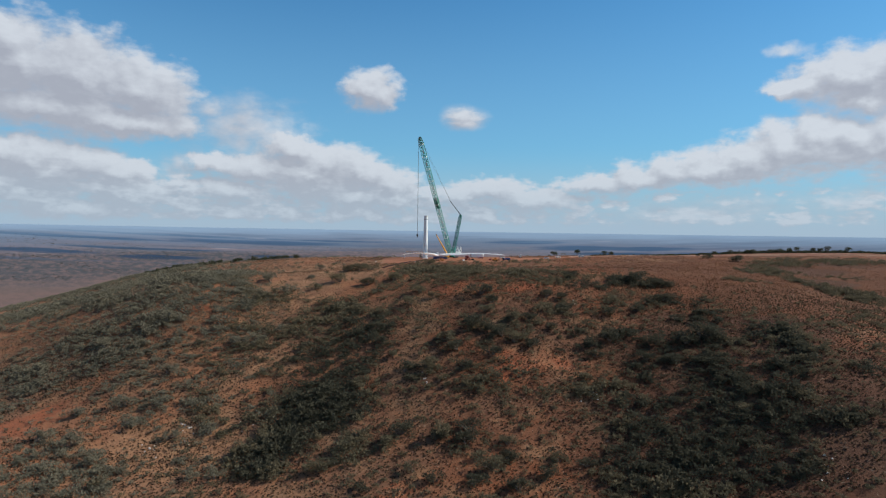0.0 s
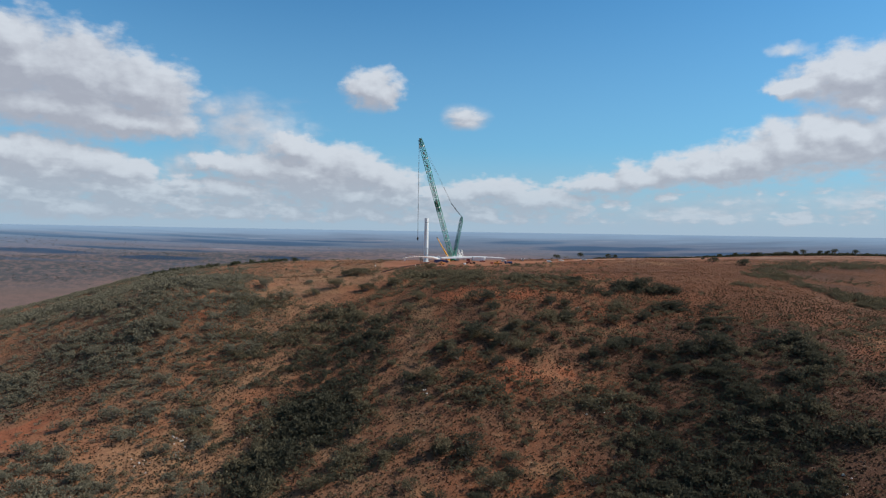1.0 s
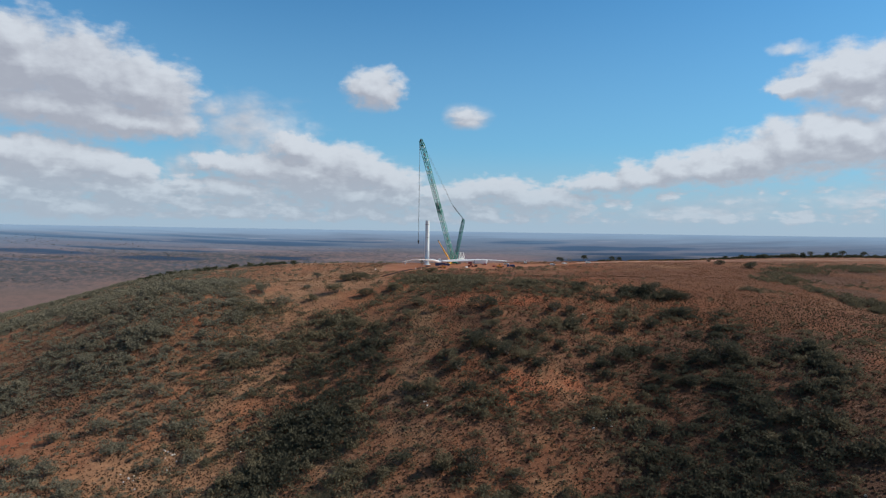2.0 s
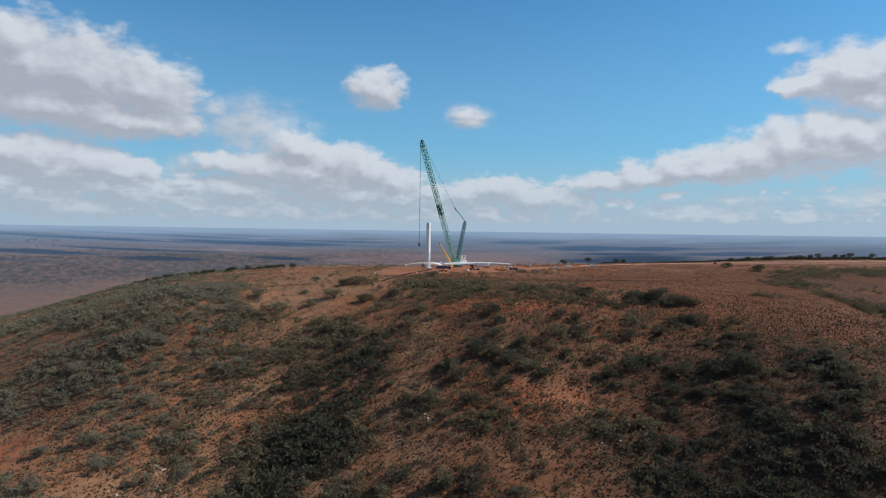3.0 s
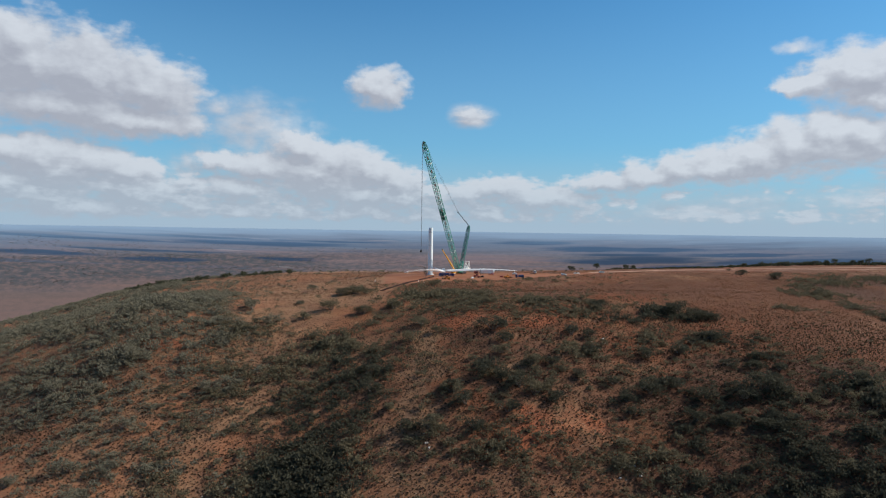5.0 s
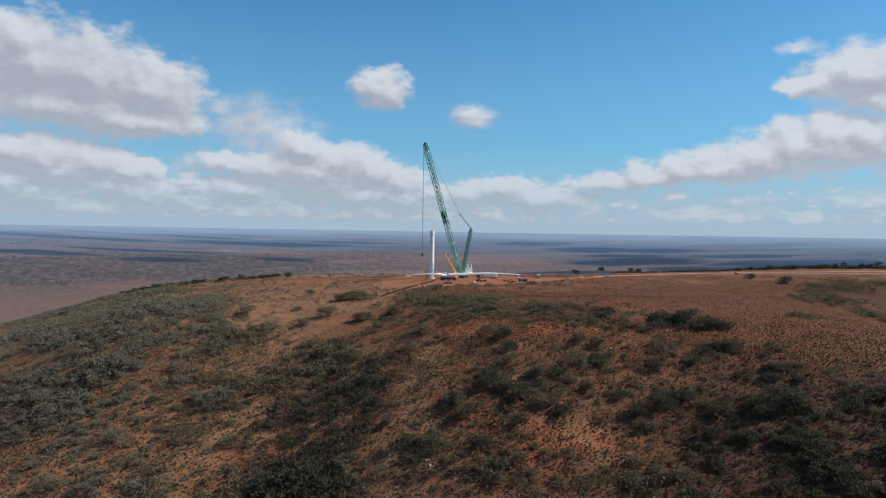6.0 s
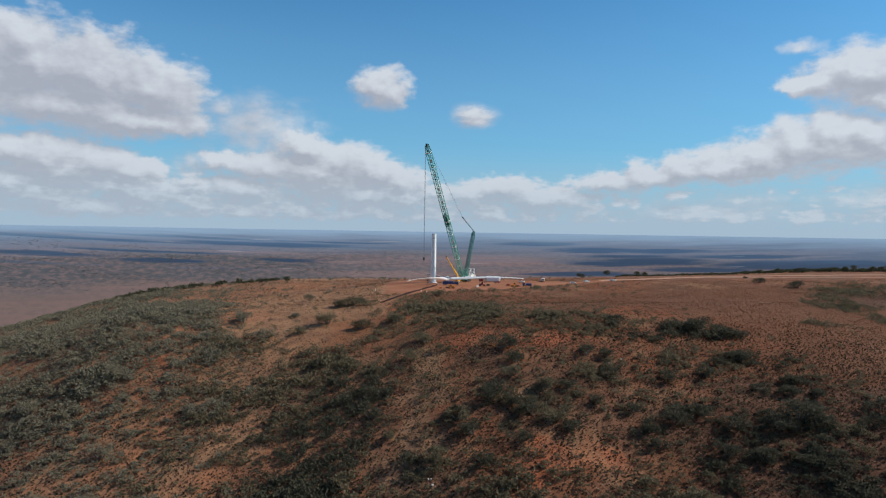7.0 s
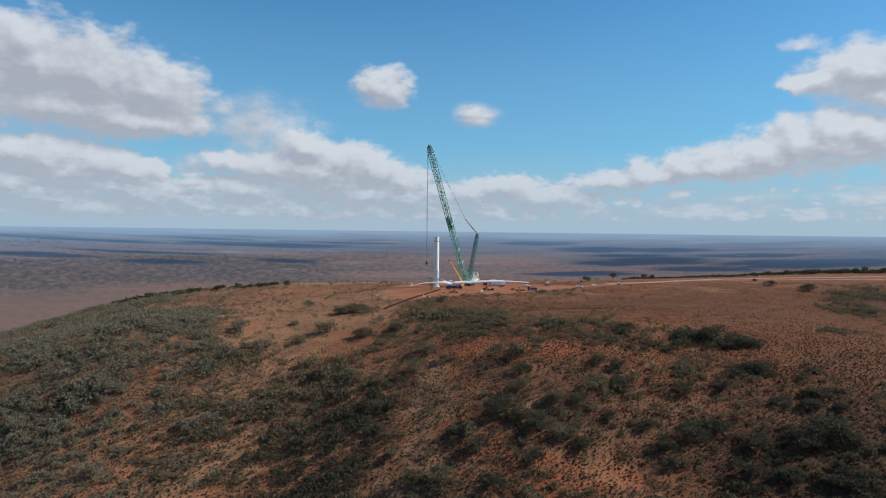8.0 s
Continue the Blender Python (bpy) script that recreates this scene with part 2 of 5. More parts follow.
def plain_material():
    """The saltbush plain below the range: mauve-brown earth, scrub in long drifts, pale claypans; distance haze and
    cloud shadows are painted in.
    """
    m, n, shader = material("saltbush_plain", 1.0, 0, 0.0)
    p = place_node(n)
    flat = n.vec("MULTIPLY", p, (1, 1, 0))
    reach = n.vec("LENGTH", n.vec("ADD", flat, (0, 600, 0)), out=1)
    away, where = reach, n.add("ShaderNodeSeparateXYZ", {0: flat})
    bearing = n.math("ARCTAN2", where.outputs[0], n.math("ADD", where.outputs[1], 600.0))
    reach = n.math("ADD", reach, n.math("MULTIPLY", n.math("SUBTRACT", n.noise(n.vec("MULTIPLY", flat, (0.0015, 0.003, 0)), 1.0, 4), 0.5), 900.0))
    # masks by distance, used to tint the earth with painted haze
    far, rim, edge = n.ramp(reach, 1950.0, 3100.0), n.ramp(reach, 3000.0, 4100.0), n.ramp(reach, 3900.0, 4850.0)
    drift = n.noise(n.vec("MULTIPLY", flat, (0.0009, 0.0022, 0)), 1.0, 6, 0.58)
    shadow_bands = n.noise(n.vec("MULTIPLY", n.vec("ADD", flat, (900, 350, 0)), (0.0008, 0.0040, 0)), 1.0, 6, 0.62)
    scrub = n.noise(n.add("ShaderNodeCombineXYZ", {0: n.math("MULTIPLY", bearing, 95.0), 1: n.math("MULTIPLY", away, 0.011)}).outputs[0], 1.0, 7, 0.68)
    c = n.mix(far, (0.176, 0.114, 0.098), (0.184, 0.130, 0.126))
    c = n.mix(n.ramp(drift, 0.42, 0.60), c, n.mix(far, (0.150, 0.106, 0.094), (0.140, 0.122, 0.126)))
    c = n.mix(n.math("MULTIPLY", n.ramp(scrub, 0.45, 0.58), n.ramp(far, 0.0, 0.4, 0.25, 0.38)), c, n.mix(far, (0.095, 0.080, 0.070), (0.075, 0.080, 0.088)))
    # a wide belt of open scrub with red ground showing between the clumps
    west = n.ramp(where.outputs[0], 250.0, -900.0, 0.12, 1.0)
    belt = n.math("MULTIPLY", n.math("MULTIPLY", n.ramp(reach, 2150.0, 2400.0), n.ramp(reach, 3600.0, 3000.0)), west)
    c = n.mix(n.math("MULTIPLY", belt, 0.75), c, n.mix(n.ramp(scrub, 0.36, 0.56), (0.152, 0.110, 0.102), (0.058, 0.068, 0.076)))
    east = n.ramp(where.outputs[0], 0.0, 1300.0, 0.0, 0.06)
    shadow_bands = n.math("ADD", shadow_bands, east)
    # blue distance haze put into the base colour
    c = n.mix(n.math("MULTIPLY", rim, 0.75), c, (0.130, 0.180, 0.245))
    # scattered dark blue streaks: cloud shadows painted into the colour
    c = n.mix(n.math("MULTIPLY", n.ramp(shadow_bands, 0.55, 0.62), n.ramp(far, 0.5, 1.0, 0.0, 0.45)), c, (0.070, 0.100, 0.150))
    c = n.mix(n.math("MULTIPLY", streaks(n, flat, PINK_PANS), 0.4), c, (0.23, 0.155, 0.145))
    # the placed belts: cloud shadows painted dark blue on the earth
    c = n.mix(n.math("MULTIPLY", streaks(n, flat, SHADOW_BELTS_EAST + SHADOW_BELTS_WEST), 0.92), c, n.mix(rim, (0.030, 0.052, 0.086), (0.056, 0.102, 0.165)))
    pan = n.ramp(n.noise(n.vec("MULTIPLY", flat, (0.0022, 0.009, 0)), 1.0, 3), 0.66, 0.71)
    c = n.mix(n.math("MULTIPLY", pan, n.ramp(far, 0.3, 0.8, 0.0, 0.55)), c, (0.30, 0.27, 0.27))
    # paler haze painted on at the horizon
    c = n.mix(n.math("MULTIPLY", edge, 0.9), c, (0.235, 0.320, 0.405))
    n.tree.links.new(c, shader.inputs["Base Color"])
    return m


def bare_material(name, a, b, stripe, crumbs=(0.17, 0.075, 0.04)):
    """Graded earth of the pad and the roads, with wheel marks."""
    m, n, shader = material(name, 0.95, 0, 0.15)
    p = place_node(n)
    worn = n.ramp(n.noise(n.vec("MULTIPLY", p, stripe), 1.0, 6, 0.6), 0.35, 0.68)
    c = n.mix(worn, a, b)
    c = n.mix(n.math("MULTIPLY", n.ramp(n.noise(p, 0.5, 5, 0.7), 0.5, 0.72), 0.5), c, crumbs)
    n.tree.links.new(c, shader.inputs["Base Color"])
    bump(n, shader, n.noise(p, 2.0, 3, 0.6), 0.5, 0.15)
    return m


def leaf_material(name, a, b, c3):
    """Small grey-green leaves; tone changes from spray to spray and from bush to bush."""
    m, n, shader = material(name, 0.85, 0, 0.06)
    geo = n.add("ShaderNodeNewGeometry")
    spray = geo.outputs["Random Per Island"]
    bush = n.ramp(n.noise(geo.outputs["Position"], 0.09, 2, 0.5), 0.35, 0.65)
    c = n.mix(bush, a, b)
    c = n.mix(n.math("MULTIPLY", spray, 0.65), c, c3)
    n.tree.links.new(c, shader.inputs["Base Color"])
    loose = n.vec("NORMALIZE", n.vec("ADD", n.vec("MULTIPLY", geo.outputs["Normal"], (0.65, 0.65, 0.65)), (0.14, -0.03, 0.50)))
    n.tree.links.new(loose, shader.inputs["Normal"])
    thin = n.add("ShaderNodeBsdfTranslucent", {0: c})
    both = n.add("ShaderNodeMixShader", {0: 0.38, 1: shader.outputs[0], 2: thin.outputs[0]})
    n.tree.links.new(both.outputs[0], n.tree.nodes["Material Output"].inputs[0])
    return m


# belts of cloud shadow painted dark blue, and pink claypans, on the plain
SHADOW_BELTS_EAST = [(570, 2000, 190, 80), (820, 2410, 160, 100), (1050, 2520, 210, 150), (910, 3080, 200, 130), (1250, 3020, 200, 90), (650, 3460, 210, 90), (1570, 2680, 230, 80), (1550, 2280, 250, 160), (1130, 2150, 200, 90), (1810, 2300, 210, 140), (970, 2760, 210, 60)]
SHADOW_BELTS_WEST = [(-2080, 3010, 650, 60), (-970, 3130, 400, 110), (-1540, 3360, 730, 50), (-1750, 2290, 230, 70), (-1170, 2210, 160, 60), (-670, 2390, 120, 60), (-1470, 2560, 240, 50), (-520, 3360, 240, 50), (-1210, 2580, 180, 40)]
PINK_PANS = [(-920, 2710, 210, 50), (-390, 2380, 150, 50), (-180, 1940, 200, 90), (290, 2580, 250, 150)]
STRAW_FLATS = [(-83, -93, 72, 70), (-52, -158, 26, 25), (-94, -189, 32, 14), (-4, -259, 12, 36), (-4, -305, 11, 26), (41, -289, 18, 6), (-150, -285, 26, 12), (-85, -290, 14, 10), (-120, -350, 42, 22), (-110, -220, 40, 12), (230, -33, 26, 16), (262, -60, 20, 14)]
# first two patches imitate cloud shade, the others are darker gully soil
DARK_SHADE_FLATS = [(145, -395, 85, 62), (150, -328, 65, 40), (382, -65, 18, 37), (332, -118, 25, 31), (305, -179, 16, 28), (331, -74, 18, 29)]
# brown hilltop earth, toned down further to imitate cloud shade
BROWN_FLATS = [(190, -140, 150, 85), (330, -120, 150, 110), (60, -120, 90, 45), (200, -260, 80, 60), (105, -337, 30, 22)]
RED_FLATS = [(46, -326, 20, 10), (60, -331, 18, 8), (17, -232, 15, 10), (-12, -157, 14, 14), (159, -250, 19, 15), (122, -201, 22, 14), (-199, -230, 20, 8), (-159, -227, 14, 7), (-203, -322, 22, 17), (-144, -234, 15, 8), (-6, -398, 12, 5), (60, -245, 26, 8)]
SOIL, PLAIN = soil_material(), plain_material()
PAD = bare_material("graded_pad_earth", (0.225, 0.080, 0.036), (0.305, 0.130, 0.070), (0.03, 0.06, 0.1))
ROAD = bare_material("graded_road_earth", (0.37, 0.20, 0.13), (0.43, 0.26, 0.18), (0.06, 0.3, 0.1))
DARK_GROUND = bare_material("dark_ground", (0.022, 0.009, 0.006), (0.036, 0.015, 0.010), (0.2, 0.2, 0.2), (0.028, 0.014, 0.010))
LEAF = leaf_material("olive_leaves", (0.130, 0.108, 0.065), (0.152, 0.122, 0.071), (0.096, 0.082, 0.053))
# leaf greens differ; set further apart to paint in western sun and cloud shade
GREY_LEAF = leaf_material("silver_grey_leaves", (0.158, 0.140, 0.097), (0.178, 0.154, 0.103), (0.131, 0.117, 0.081))
DARK_SHADED_LEAF = leaf_material("shaded_mallee_leaves", (0.066, 0.062, 0.041), (0.082, 0.074, 0.047), (0.054, 0.052, 0.036))
TUFT = leaf_material("dry_tussock", (0.046, 0.031, 0.018), (0.038, 0.028, 0.017), (0.070, 0.045, 0.024))
STRAW = leaf_material("straw_tussock", (0.158, 0.074, 0.036), (0.134, 0.062, 0.031), (0.100, 0.049, 0.026))
FAR_LEAF = leaf_material("far_saltbush", (0.105, 0.098, 0.085), (0.120, 0.110, 0.095), (0.085, 0.082, 0.075))
TREE_LEAF = leaf_material("dark_tree_leaves", (0.060, 0.062, 0.034), (0.075, 0.072, 0.040), (0.040, 0.046, 0.028))
BARK = painted("grey_bark", (0.16, 0.125, 0.10), 0.9, 0, 0.5, 2.0)
STONE = painted("pale_quartz_stone", (0.46, 0.40, 0.34), 0.85, 0, 0.5, 1.5)
WHITE = painted("white_gelcoat", (0.82, 0.81, 0.78), 0.35, 0, 0.10, 0.12)
WHITE_STEEL = painted("white_tower_paint", (0.77, 0.80, 0.78), 0.38, 0, 0.04, 0.10)
GREEN = painted("crane_green_paint", (0.030, 0.270, 0.185), 0.4, 0.0, 0.22, 0.3)
DARK_GREEN = painted("dark_green_steel", (0.018, 0.165, 0.120), 0.45, 0.0, 0.25, 0.3)
PALE = painted("pale_grey_steel", (0.66, 0.68, 0.67), 0.5, 0.0, 0.08, 0.5)
DARK = painted("dark_grease_steel", (0.035, 0.036, 0.038), 0.6, 0.4, 0.3, 0.8)
ROPE = painted("steel_rope", (0.22, 0.23, 0.24), 0.5, 0.7, 0.2, 1.0)
YELLOW = painted("crane_yellow_paint", (0.72, 0.36, 0.025), 0.4, 0.0, 0.2, 0.4)
ORANGE = painted("machine_orange_paint", (0.62, 0.22, 0.03), 0.45, 0.0, 0.3, 0.6)
BLUE = painted("blue_trailer_paint", (0.022, 0.048, 0.145), 0.45, 0.0, 0.25, 0.4)
RED = painted("dull_red_paint", (0.28, 0.05, 0.035), 0.5, 0.0, 0.3, 0.6)
BODY_WHITE = painted("white_car_paint", (0.90, 0.87, 0.80), 0.5, 0.0, 0.2, 0.8)
RUBBER = painted("black_rubber", (0.022, 0.021, 0.020), 0.85, 0.0, 0.4, 1.5)
GLASS = material("dark_window_glass", 0.05, 0.0, 0.6)[0]
GLASS.node_tree.nodes["Principled BSDF"].inputs["Base Color"].default_value = (0.02, 0.025, 0.03, 1)
LAMP_RED = painted("red_tail_lamp", (0.45, 0.02, 0.015), 0.3)
LAMP_CLEAR = painted("clear_head_lamp", (0.7, 0.7, 0.68), 0.15)


# ---- the lie of the land ----
HILL_WEIGHTS = [-0.1, -0.4, -4.7, -7.4, -3.6, -8.2, -6.1, 5.3, 4.3, 0.6, -1.5, -1.1, -3.7, -9.8, -1.2, 0.4, -6.1, 7.2, 8.0, 0.2, -6.9, -8.2, -0.7, -5.9, -3.4, 7.8, -4.5, 0.7, 3.9, -3.2, -10.9, -13.2, -0.1, -1.7, -7.8, 4.8, 0.7, -2.2, -0.3, -5.2, -5.6, -1.6, 2.3, -0.9, -2.5, 2.0, 5.0, 2.5, 1.3, -3.2, -1.2, 7.9, 2.3, -2.3, 5.2, -1.2, -0.7, 1.6, 1.4, -1.8, -13.7, -2.9, -3.3, -7.8, 2.8, -1.8, -4.3, -1.7, -0.9, -1.9]
HILL_SPOTS = [(-300 + 66.7 * i, -420 + 53.3 * j) for j in range(7) for i in range(10)]
PAD_EDGE = [(-41, -6), (-39, -50), (-37, -88), (-20, -94), (-4, -80), (8, -68), (30, -55), (57, -41), (83, -25), (111, -17), (132, -9), (158, 1), (166, 13), (150, 11), (121, 1), (99, 11), (79, 24), (61, 34), (15, 42), (-6, 36), (-31, 17)]
MAIN_ROAD = [(150, 8), (185, 17), (213, 31), (240, 50), (266, 68), (300, 80), (345, 82), (400, 77), (490, 72), (600, 80), (760, 100)]
STRIP_LINE = [(3, -26), (-9, -63), (-20, -100), (-29, -130), (-34, -143)]
SIDE_ROAD = [(246, 54), (280, 60), (316, 62), (367, 57), (415, 49), (480, 40), (600, 32)]


def soft(v, w):
    return w * np.logaddexp(0, v / w)


def smooth(v, lo, hi):
    s = np.clip((v - lo) / (hi - lo), 0, 1)
    return s * s * (3 - 2 * s)


def lattice(x, y, size, seed):
    """Smooth value noise from -1 to 1."""
    table = np.random.RandomState(seed).uniform(-1, 1, (64, 64))
    fx, fy = x / size, y / size
    ix, iy = np.floor(fx).astype(int), np.floor(fy).astype(int)
    u, v = fx - ix, fy - iy
    u, v = u * u * (3 - 2 * u), v * v * (3 - 2 * v)
    a, b = table[ix % 64, iy % 64], table[(ix + 1) % 64, iy % 64]
    c, d = table[ix % 64, (iy + 1) % 64], table[(ix + 1) % 64, (iy + 1) % 64]
    return (a * (1 - u) + b * u) * (1 - v) + (c * (1 - u) + d * u) * v


def line_distance(x, y, line):
    best = np.full(np.shape(x), 1e9)
    for (ax, ay), (bx, by) in zip(line, line[1:]):
        s = np.clip(((x - ax) * (bx - ax) + (y - ay) * (by - ay)) / ((bx - ax) ** 2 + (by - ay) ** 2), 0, 1)
        best = np.minimum(best, np.hypot(x - ax - s * (bx - ax), y - ay - s * (by - ay)))
    return best


def in_polygon(x, y, edge):
    inside = np.zeros(np.shape(x), bool)
    for (ax, ay), (bx, by) in zip(edge, edge[1:] + edge[:1]):
        cross = (ay > y) != (by > y)
        with np.errstate(divide="ignore", invalid="ignore"):
            inside ^= cross & (x < ax + (y - ay) * (bx - ax) / (by - ay if by != ay else 1e-9))
    return inside


def cleared(x, y):
    """1 on the pad and the roads, 0 in the bush."""
    d = np.minimum(line_distance(x, y, MAIN_ROAD) - 4, line_distance(x, y, SIDE_ROAD) - 3)
    d = np.minimum(d, line_distance(x, y, STRIP_LINE) - 3)
    p = np.where(in_polygon(x, y, PAD_EDGE), -1.0, line_distance(x, y, PAD_EDGE + PAD_EDGE[:1]))
    return smooth(-np.minimum(d, p), -3.0, 0.0)


def land(x, y):
    """Height of the ground."""
    x, y = np.asarray(x, float), np.asarray(y, float)
    drop = 0.44 * soft(-225 - y - 0.08 * x, 40) + 0.10 * soft(-135 - x, 25) + 0.36 * soft(-300 - x, 30)
    drop = drop + 0.30 * soft(y - 105 - 0.45 * soft(x - 120, 30), 30) + 0.12 * soft(x - 760, 60)
    z = -150 * (1 - np.exp(-drop / 150)) + 4 * np.exp(-(((x - 170) / 120) ** 2) - ((y - 10) / 110) ** 2)
    z = z + 9.5 * np.exp(-(((x - 520) / 230) ** 2) - ((y - 90) / 190) ** 2)
    for (cx, cy), w in zip(HILL_SPOTS, HILL_WEIGHTS):
        z = z + w * np.exp(-((x - cx) ** 2 + (y - cy) ** 2) / 7688.0)
    # the far plain is bent up so its rim meets the camera's horizon
    r = np.hypot(x, y + 600)
    z = z + 198 * np.clip((r - 1700) / 3150, 0, None) ** 1.5
    wild = (1 - cleared(x, y)) * smooth(-r, -1500, -1000)
    return z + wild * (0.5 * lattice(x, y, 17, 3) + 0.22 * lattice(x, y, 6.5, 4))


def link_mesh(name, verts, faces, mats, parent=None):
    """An object from arrays of vertices and faces (all of one size)."""
    me = bpy.data.meshes.new(name)
    verts, faces = np.asarray(verts, np.float32), np.asarray(faces, np.int32)
    me.vertices.add(len(verts))
    me.vertices.foreach_set("co", verts.ravel())
    k = faces.shape[1]
    me.loops.add(faces.size)
    me.loops.foreach_set("vertex_index", faces.ravel())
    me.polygons.add(len(faces))
    me.polygons.foreach_set("loop_start", np.arange(0, faces.size, k, dtype=np.int32))
    me.update(calc_edges=True)
    for m in mats:
        me.materials.append(m)
    ob = new(name, me)
    ob.parent = parent
    return ob


def spread(lo, hi, step, far, count):
    """Coordinates: even from lo to hi, then wider and wider out to far on both sides."""
    even = np.arange(lo, hi + step / 2, step)
    out = np.geomspace(1, 1 + (far - (hi - lo) / 2) / 60, count)[1:] * 60 - 60
    return np.concatenate([lo - out[::-1], even, hi + out])


def build_ground():
    xs, ys = spread(-430, 530, 3.0, 4850, 60), spread(-470, 170, 3.0, 4850, 60)
    gx, gy = np.meshgrid(xs, ys)
    # towards the rim the square sheet turns into a disc round the camera's path
    mx, my = 50.0, -150.0
    ux, uy = (gx - mx) / np.abs(xs - mx).max(), (gy - my) / np.abs(ys - my).max()
    m, h = np.maximum(np.abs(ux), np.abs(uy)), np.maximum(np.hypot(ux, uy), 1e-9)
    s = smooth(m, 0.3, 0.8)
    x, y = (gx - mx) * (1 - s + s * m / h), (gy - my) * (1 - s + s * m / h)
    cx, cy = mx * (1 - s), my * (1 - s) - 600 * s
    x, y = x + cx, y + cy
    z = land(x, y)
    w, hgt = len(xs), len(ys)
    i = np.arange(w * hgt).reshape(hgt, w)
    faces = np.stack([i[:-1, :-1], i[:-1, 1:], i[1:, 1:], i[1:, :-1]], -1).reshape(-1, 4)
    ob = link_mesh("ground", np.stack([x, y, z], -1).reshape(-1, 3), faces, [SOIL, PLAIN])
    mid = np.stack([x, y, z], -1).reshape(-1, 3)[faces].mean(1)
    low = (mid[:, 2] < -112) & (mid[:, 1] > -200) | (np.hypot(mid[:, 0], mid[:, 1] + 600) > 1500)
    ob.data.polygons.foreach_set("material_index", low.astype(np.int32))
    ob.data.polygons.foreach_set("use_smooth", np.ones(len(faces), bool))
    return tagged(ob, "red stony hill above a wide saltbush plain", "ground", kind="structure")


def strip(name, line, width, lift, mat, label, category, crown=0.0):
    """A graded strip along a line on the ground."""
    pts = [np.array(line[0], float)]
    for a, b in zip(line, line[1:]):
        a, b = np.array(a, float), np.array(b, float)
        k = max(1, int(np.hypot(*(b - a)) / 3))
        pts += [a + (b - a) * (q + 1) / k for q in range(k)]
    pts = np.array(pts)
    for _ in range(6):
        pts[1:-1] = (pts[:-2] + 2 * pts[1:-1] + pts[2:]) / 4
    along = np.gradient(pts, axis=0)
    side = np.stack([-along[:, 1], along[:, 0]], -1) / np.linalg.norm(along, axis=1)[:, None]
    rng = np.random.RandomState(5)
    across = np.array([-1, -0.6, 0, 0.6, 1]) * width / 2
    edge = rng.uniform(0.85, 1.15, (len(pts), 1))
    q = pts[:, None, :] + side[:, None, :] * (across[None, :] * edge)[..., None]
    z = land(q[..., 0], q[..., 1]) + lift + crown * np.array([-0.4, 0.5, 1, 0.5, -0.4]) * rng.uniform(0.7, 1.3, (len(pts), 1))
    v = np.concatenate([q, z[..., None]], -1).reshape(-1, 3)
    i = np.arange(len(v)).reshape(len(pts), 5)
    f = np.stack([i[:-1, :-1], i[1:, :-1], i[1:, 1:], i[:-1, 1:]], -1).reshape(-1, 4)
    ob = link_mesh(name, v, f[:, ::-1], [mat])
    ob.data.polygons.foreach_set("use_smooth", np.ones(len(f), bool))
    return tagged(ob, label, category, kind="structure")


def build_pad():
    xs, ys = np.arange(-46, 170, 2.0), np.arange(-142, 42, 2.0)
    gx, gy = np.meshgrid(xs, ys)
    wob = 2.5 * lattice(gx, gy, 9, 8)
    ok = in_polygon(gx + wob, gy + wob, PAD_EDGE)
    z = land(gx, gy) + np.where(ok, 0.14, -0.3)
    i = np.arange(gx.size).reshape(gx.shape)
    f = np.stack([i[:-1, :-1], i[:-1, 1:], i[1:, 1:], i[1:, :-1]], -1).reshape(-1, 4)
    some = ok.ravel()[f].any(1)
    used, back = np.unique(f[some], return_inverse=True)
    ob = link_mesh("hardstand", np.stack([gx, gy, z], -1).reshape(-1, 3)[used], back.reshape(-1, 4), [PAD])
    ob.data.polygons.foreach_set("use_smooth", np.ones(int(some.sum()), bool))
    tagged(ob, "bare graded red-earth hardstand for the crane", "ground", kind="structure")


build_ground()
build_pad()
strip("road_main", MAIN_ROAD, 9, 0.2, ROAD, "pale graded dirt road along the ridge", "road")
strip("road_side", SIDE_ROAD, 5, 0.2, ROAD, "narrow graded dirt track beside the road", "road")
# low raised strip, very dark, running from the tower past the pad
strip("spoil_bank", STRIP_LINE, 2.5, 0.15, DARK_GROUND, "low raised strip of very dark ground", "earth bank", 0.8)


# ---- small mesh tools ----
def box(bm, at, size, turn=0.0, tilt=None, bevel=0.0):
    m = Matrix.Translation(at) @ Matrix.Rotation(turn, 4, "Z")
    if tilt is not None:
        m = m @ tilt
    got = bmesh.ops.create_cube(bm, size=1.0, matrix=m @ Matrix.Diagonal((*size, 1)))
    if bevel:
        edges = list({e for v in got["verts"] for e in v.link_edges})
        bmesh.ops.bevel(bm, geom=edges, offset=bevel, segments=1, affect="EDGES")


def rod(bm, a, b, r, r2=None, seg=6, caps=True):
    a, b = Vector(a), Vector(b)
    m = Matrix.Translation((a + b) / 2) @ (b - a).to_track_quat("Z", "Y").to_matrix().to_4x4()
    bmesh.ops.create_cone(bm, cap_ends=caps, segments=seg, radius1=r, radius2=r if r2 is None else r2, depth=(b - a).length, matrix=m)


def part(name, bm, mat, parent, label="", at=None, flat=True):
    me = bpy.data.meshes.new(name)
    bm.to_mesh(me)
    bm.free()
    me.materials.append(mat)
    if not flat:
        me.polygons.foreach_set("use_smooth", np.ones(len(me.polygons), bool))
    ob = new(name, me)
    ob.parent = parent
    if at is not None:
        ob.matrix_basis = at
    return tagged(ob, label)


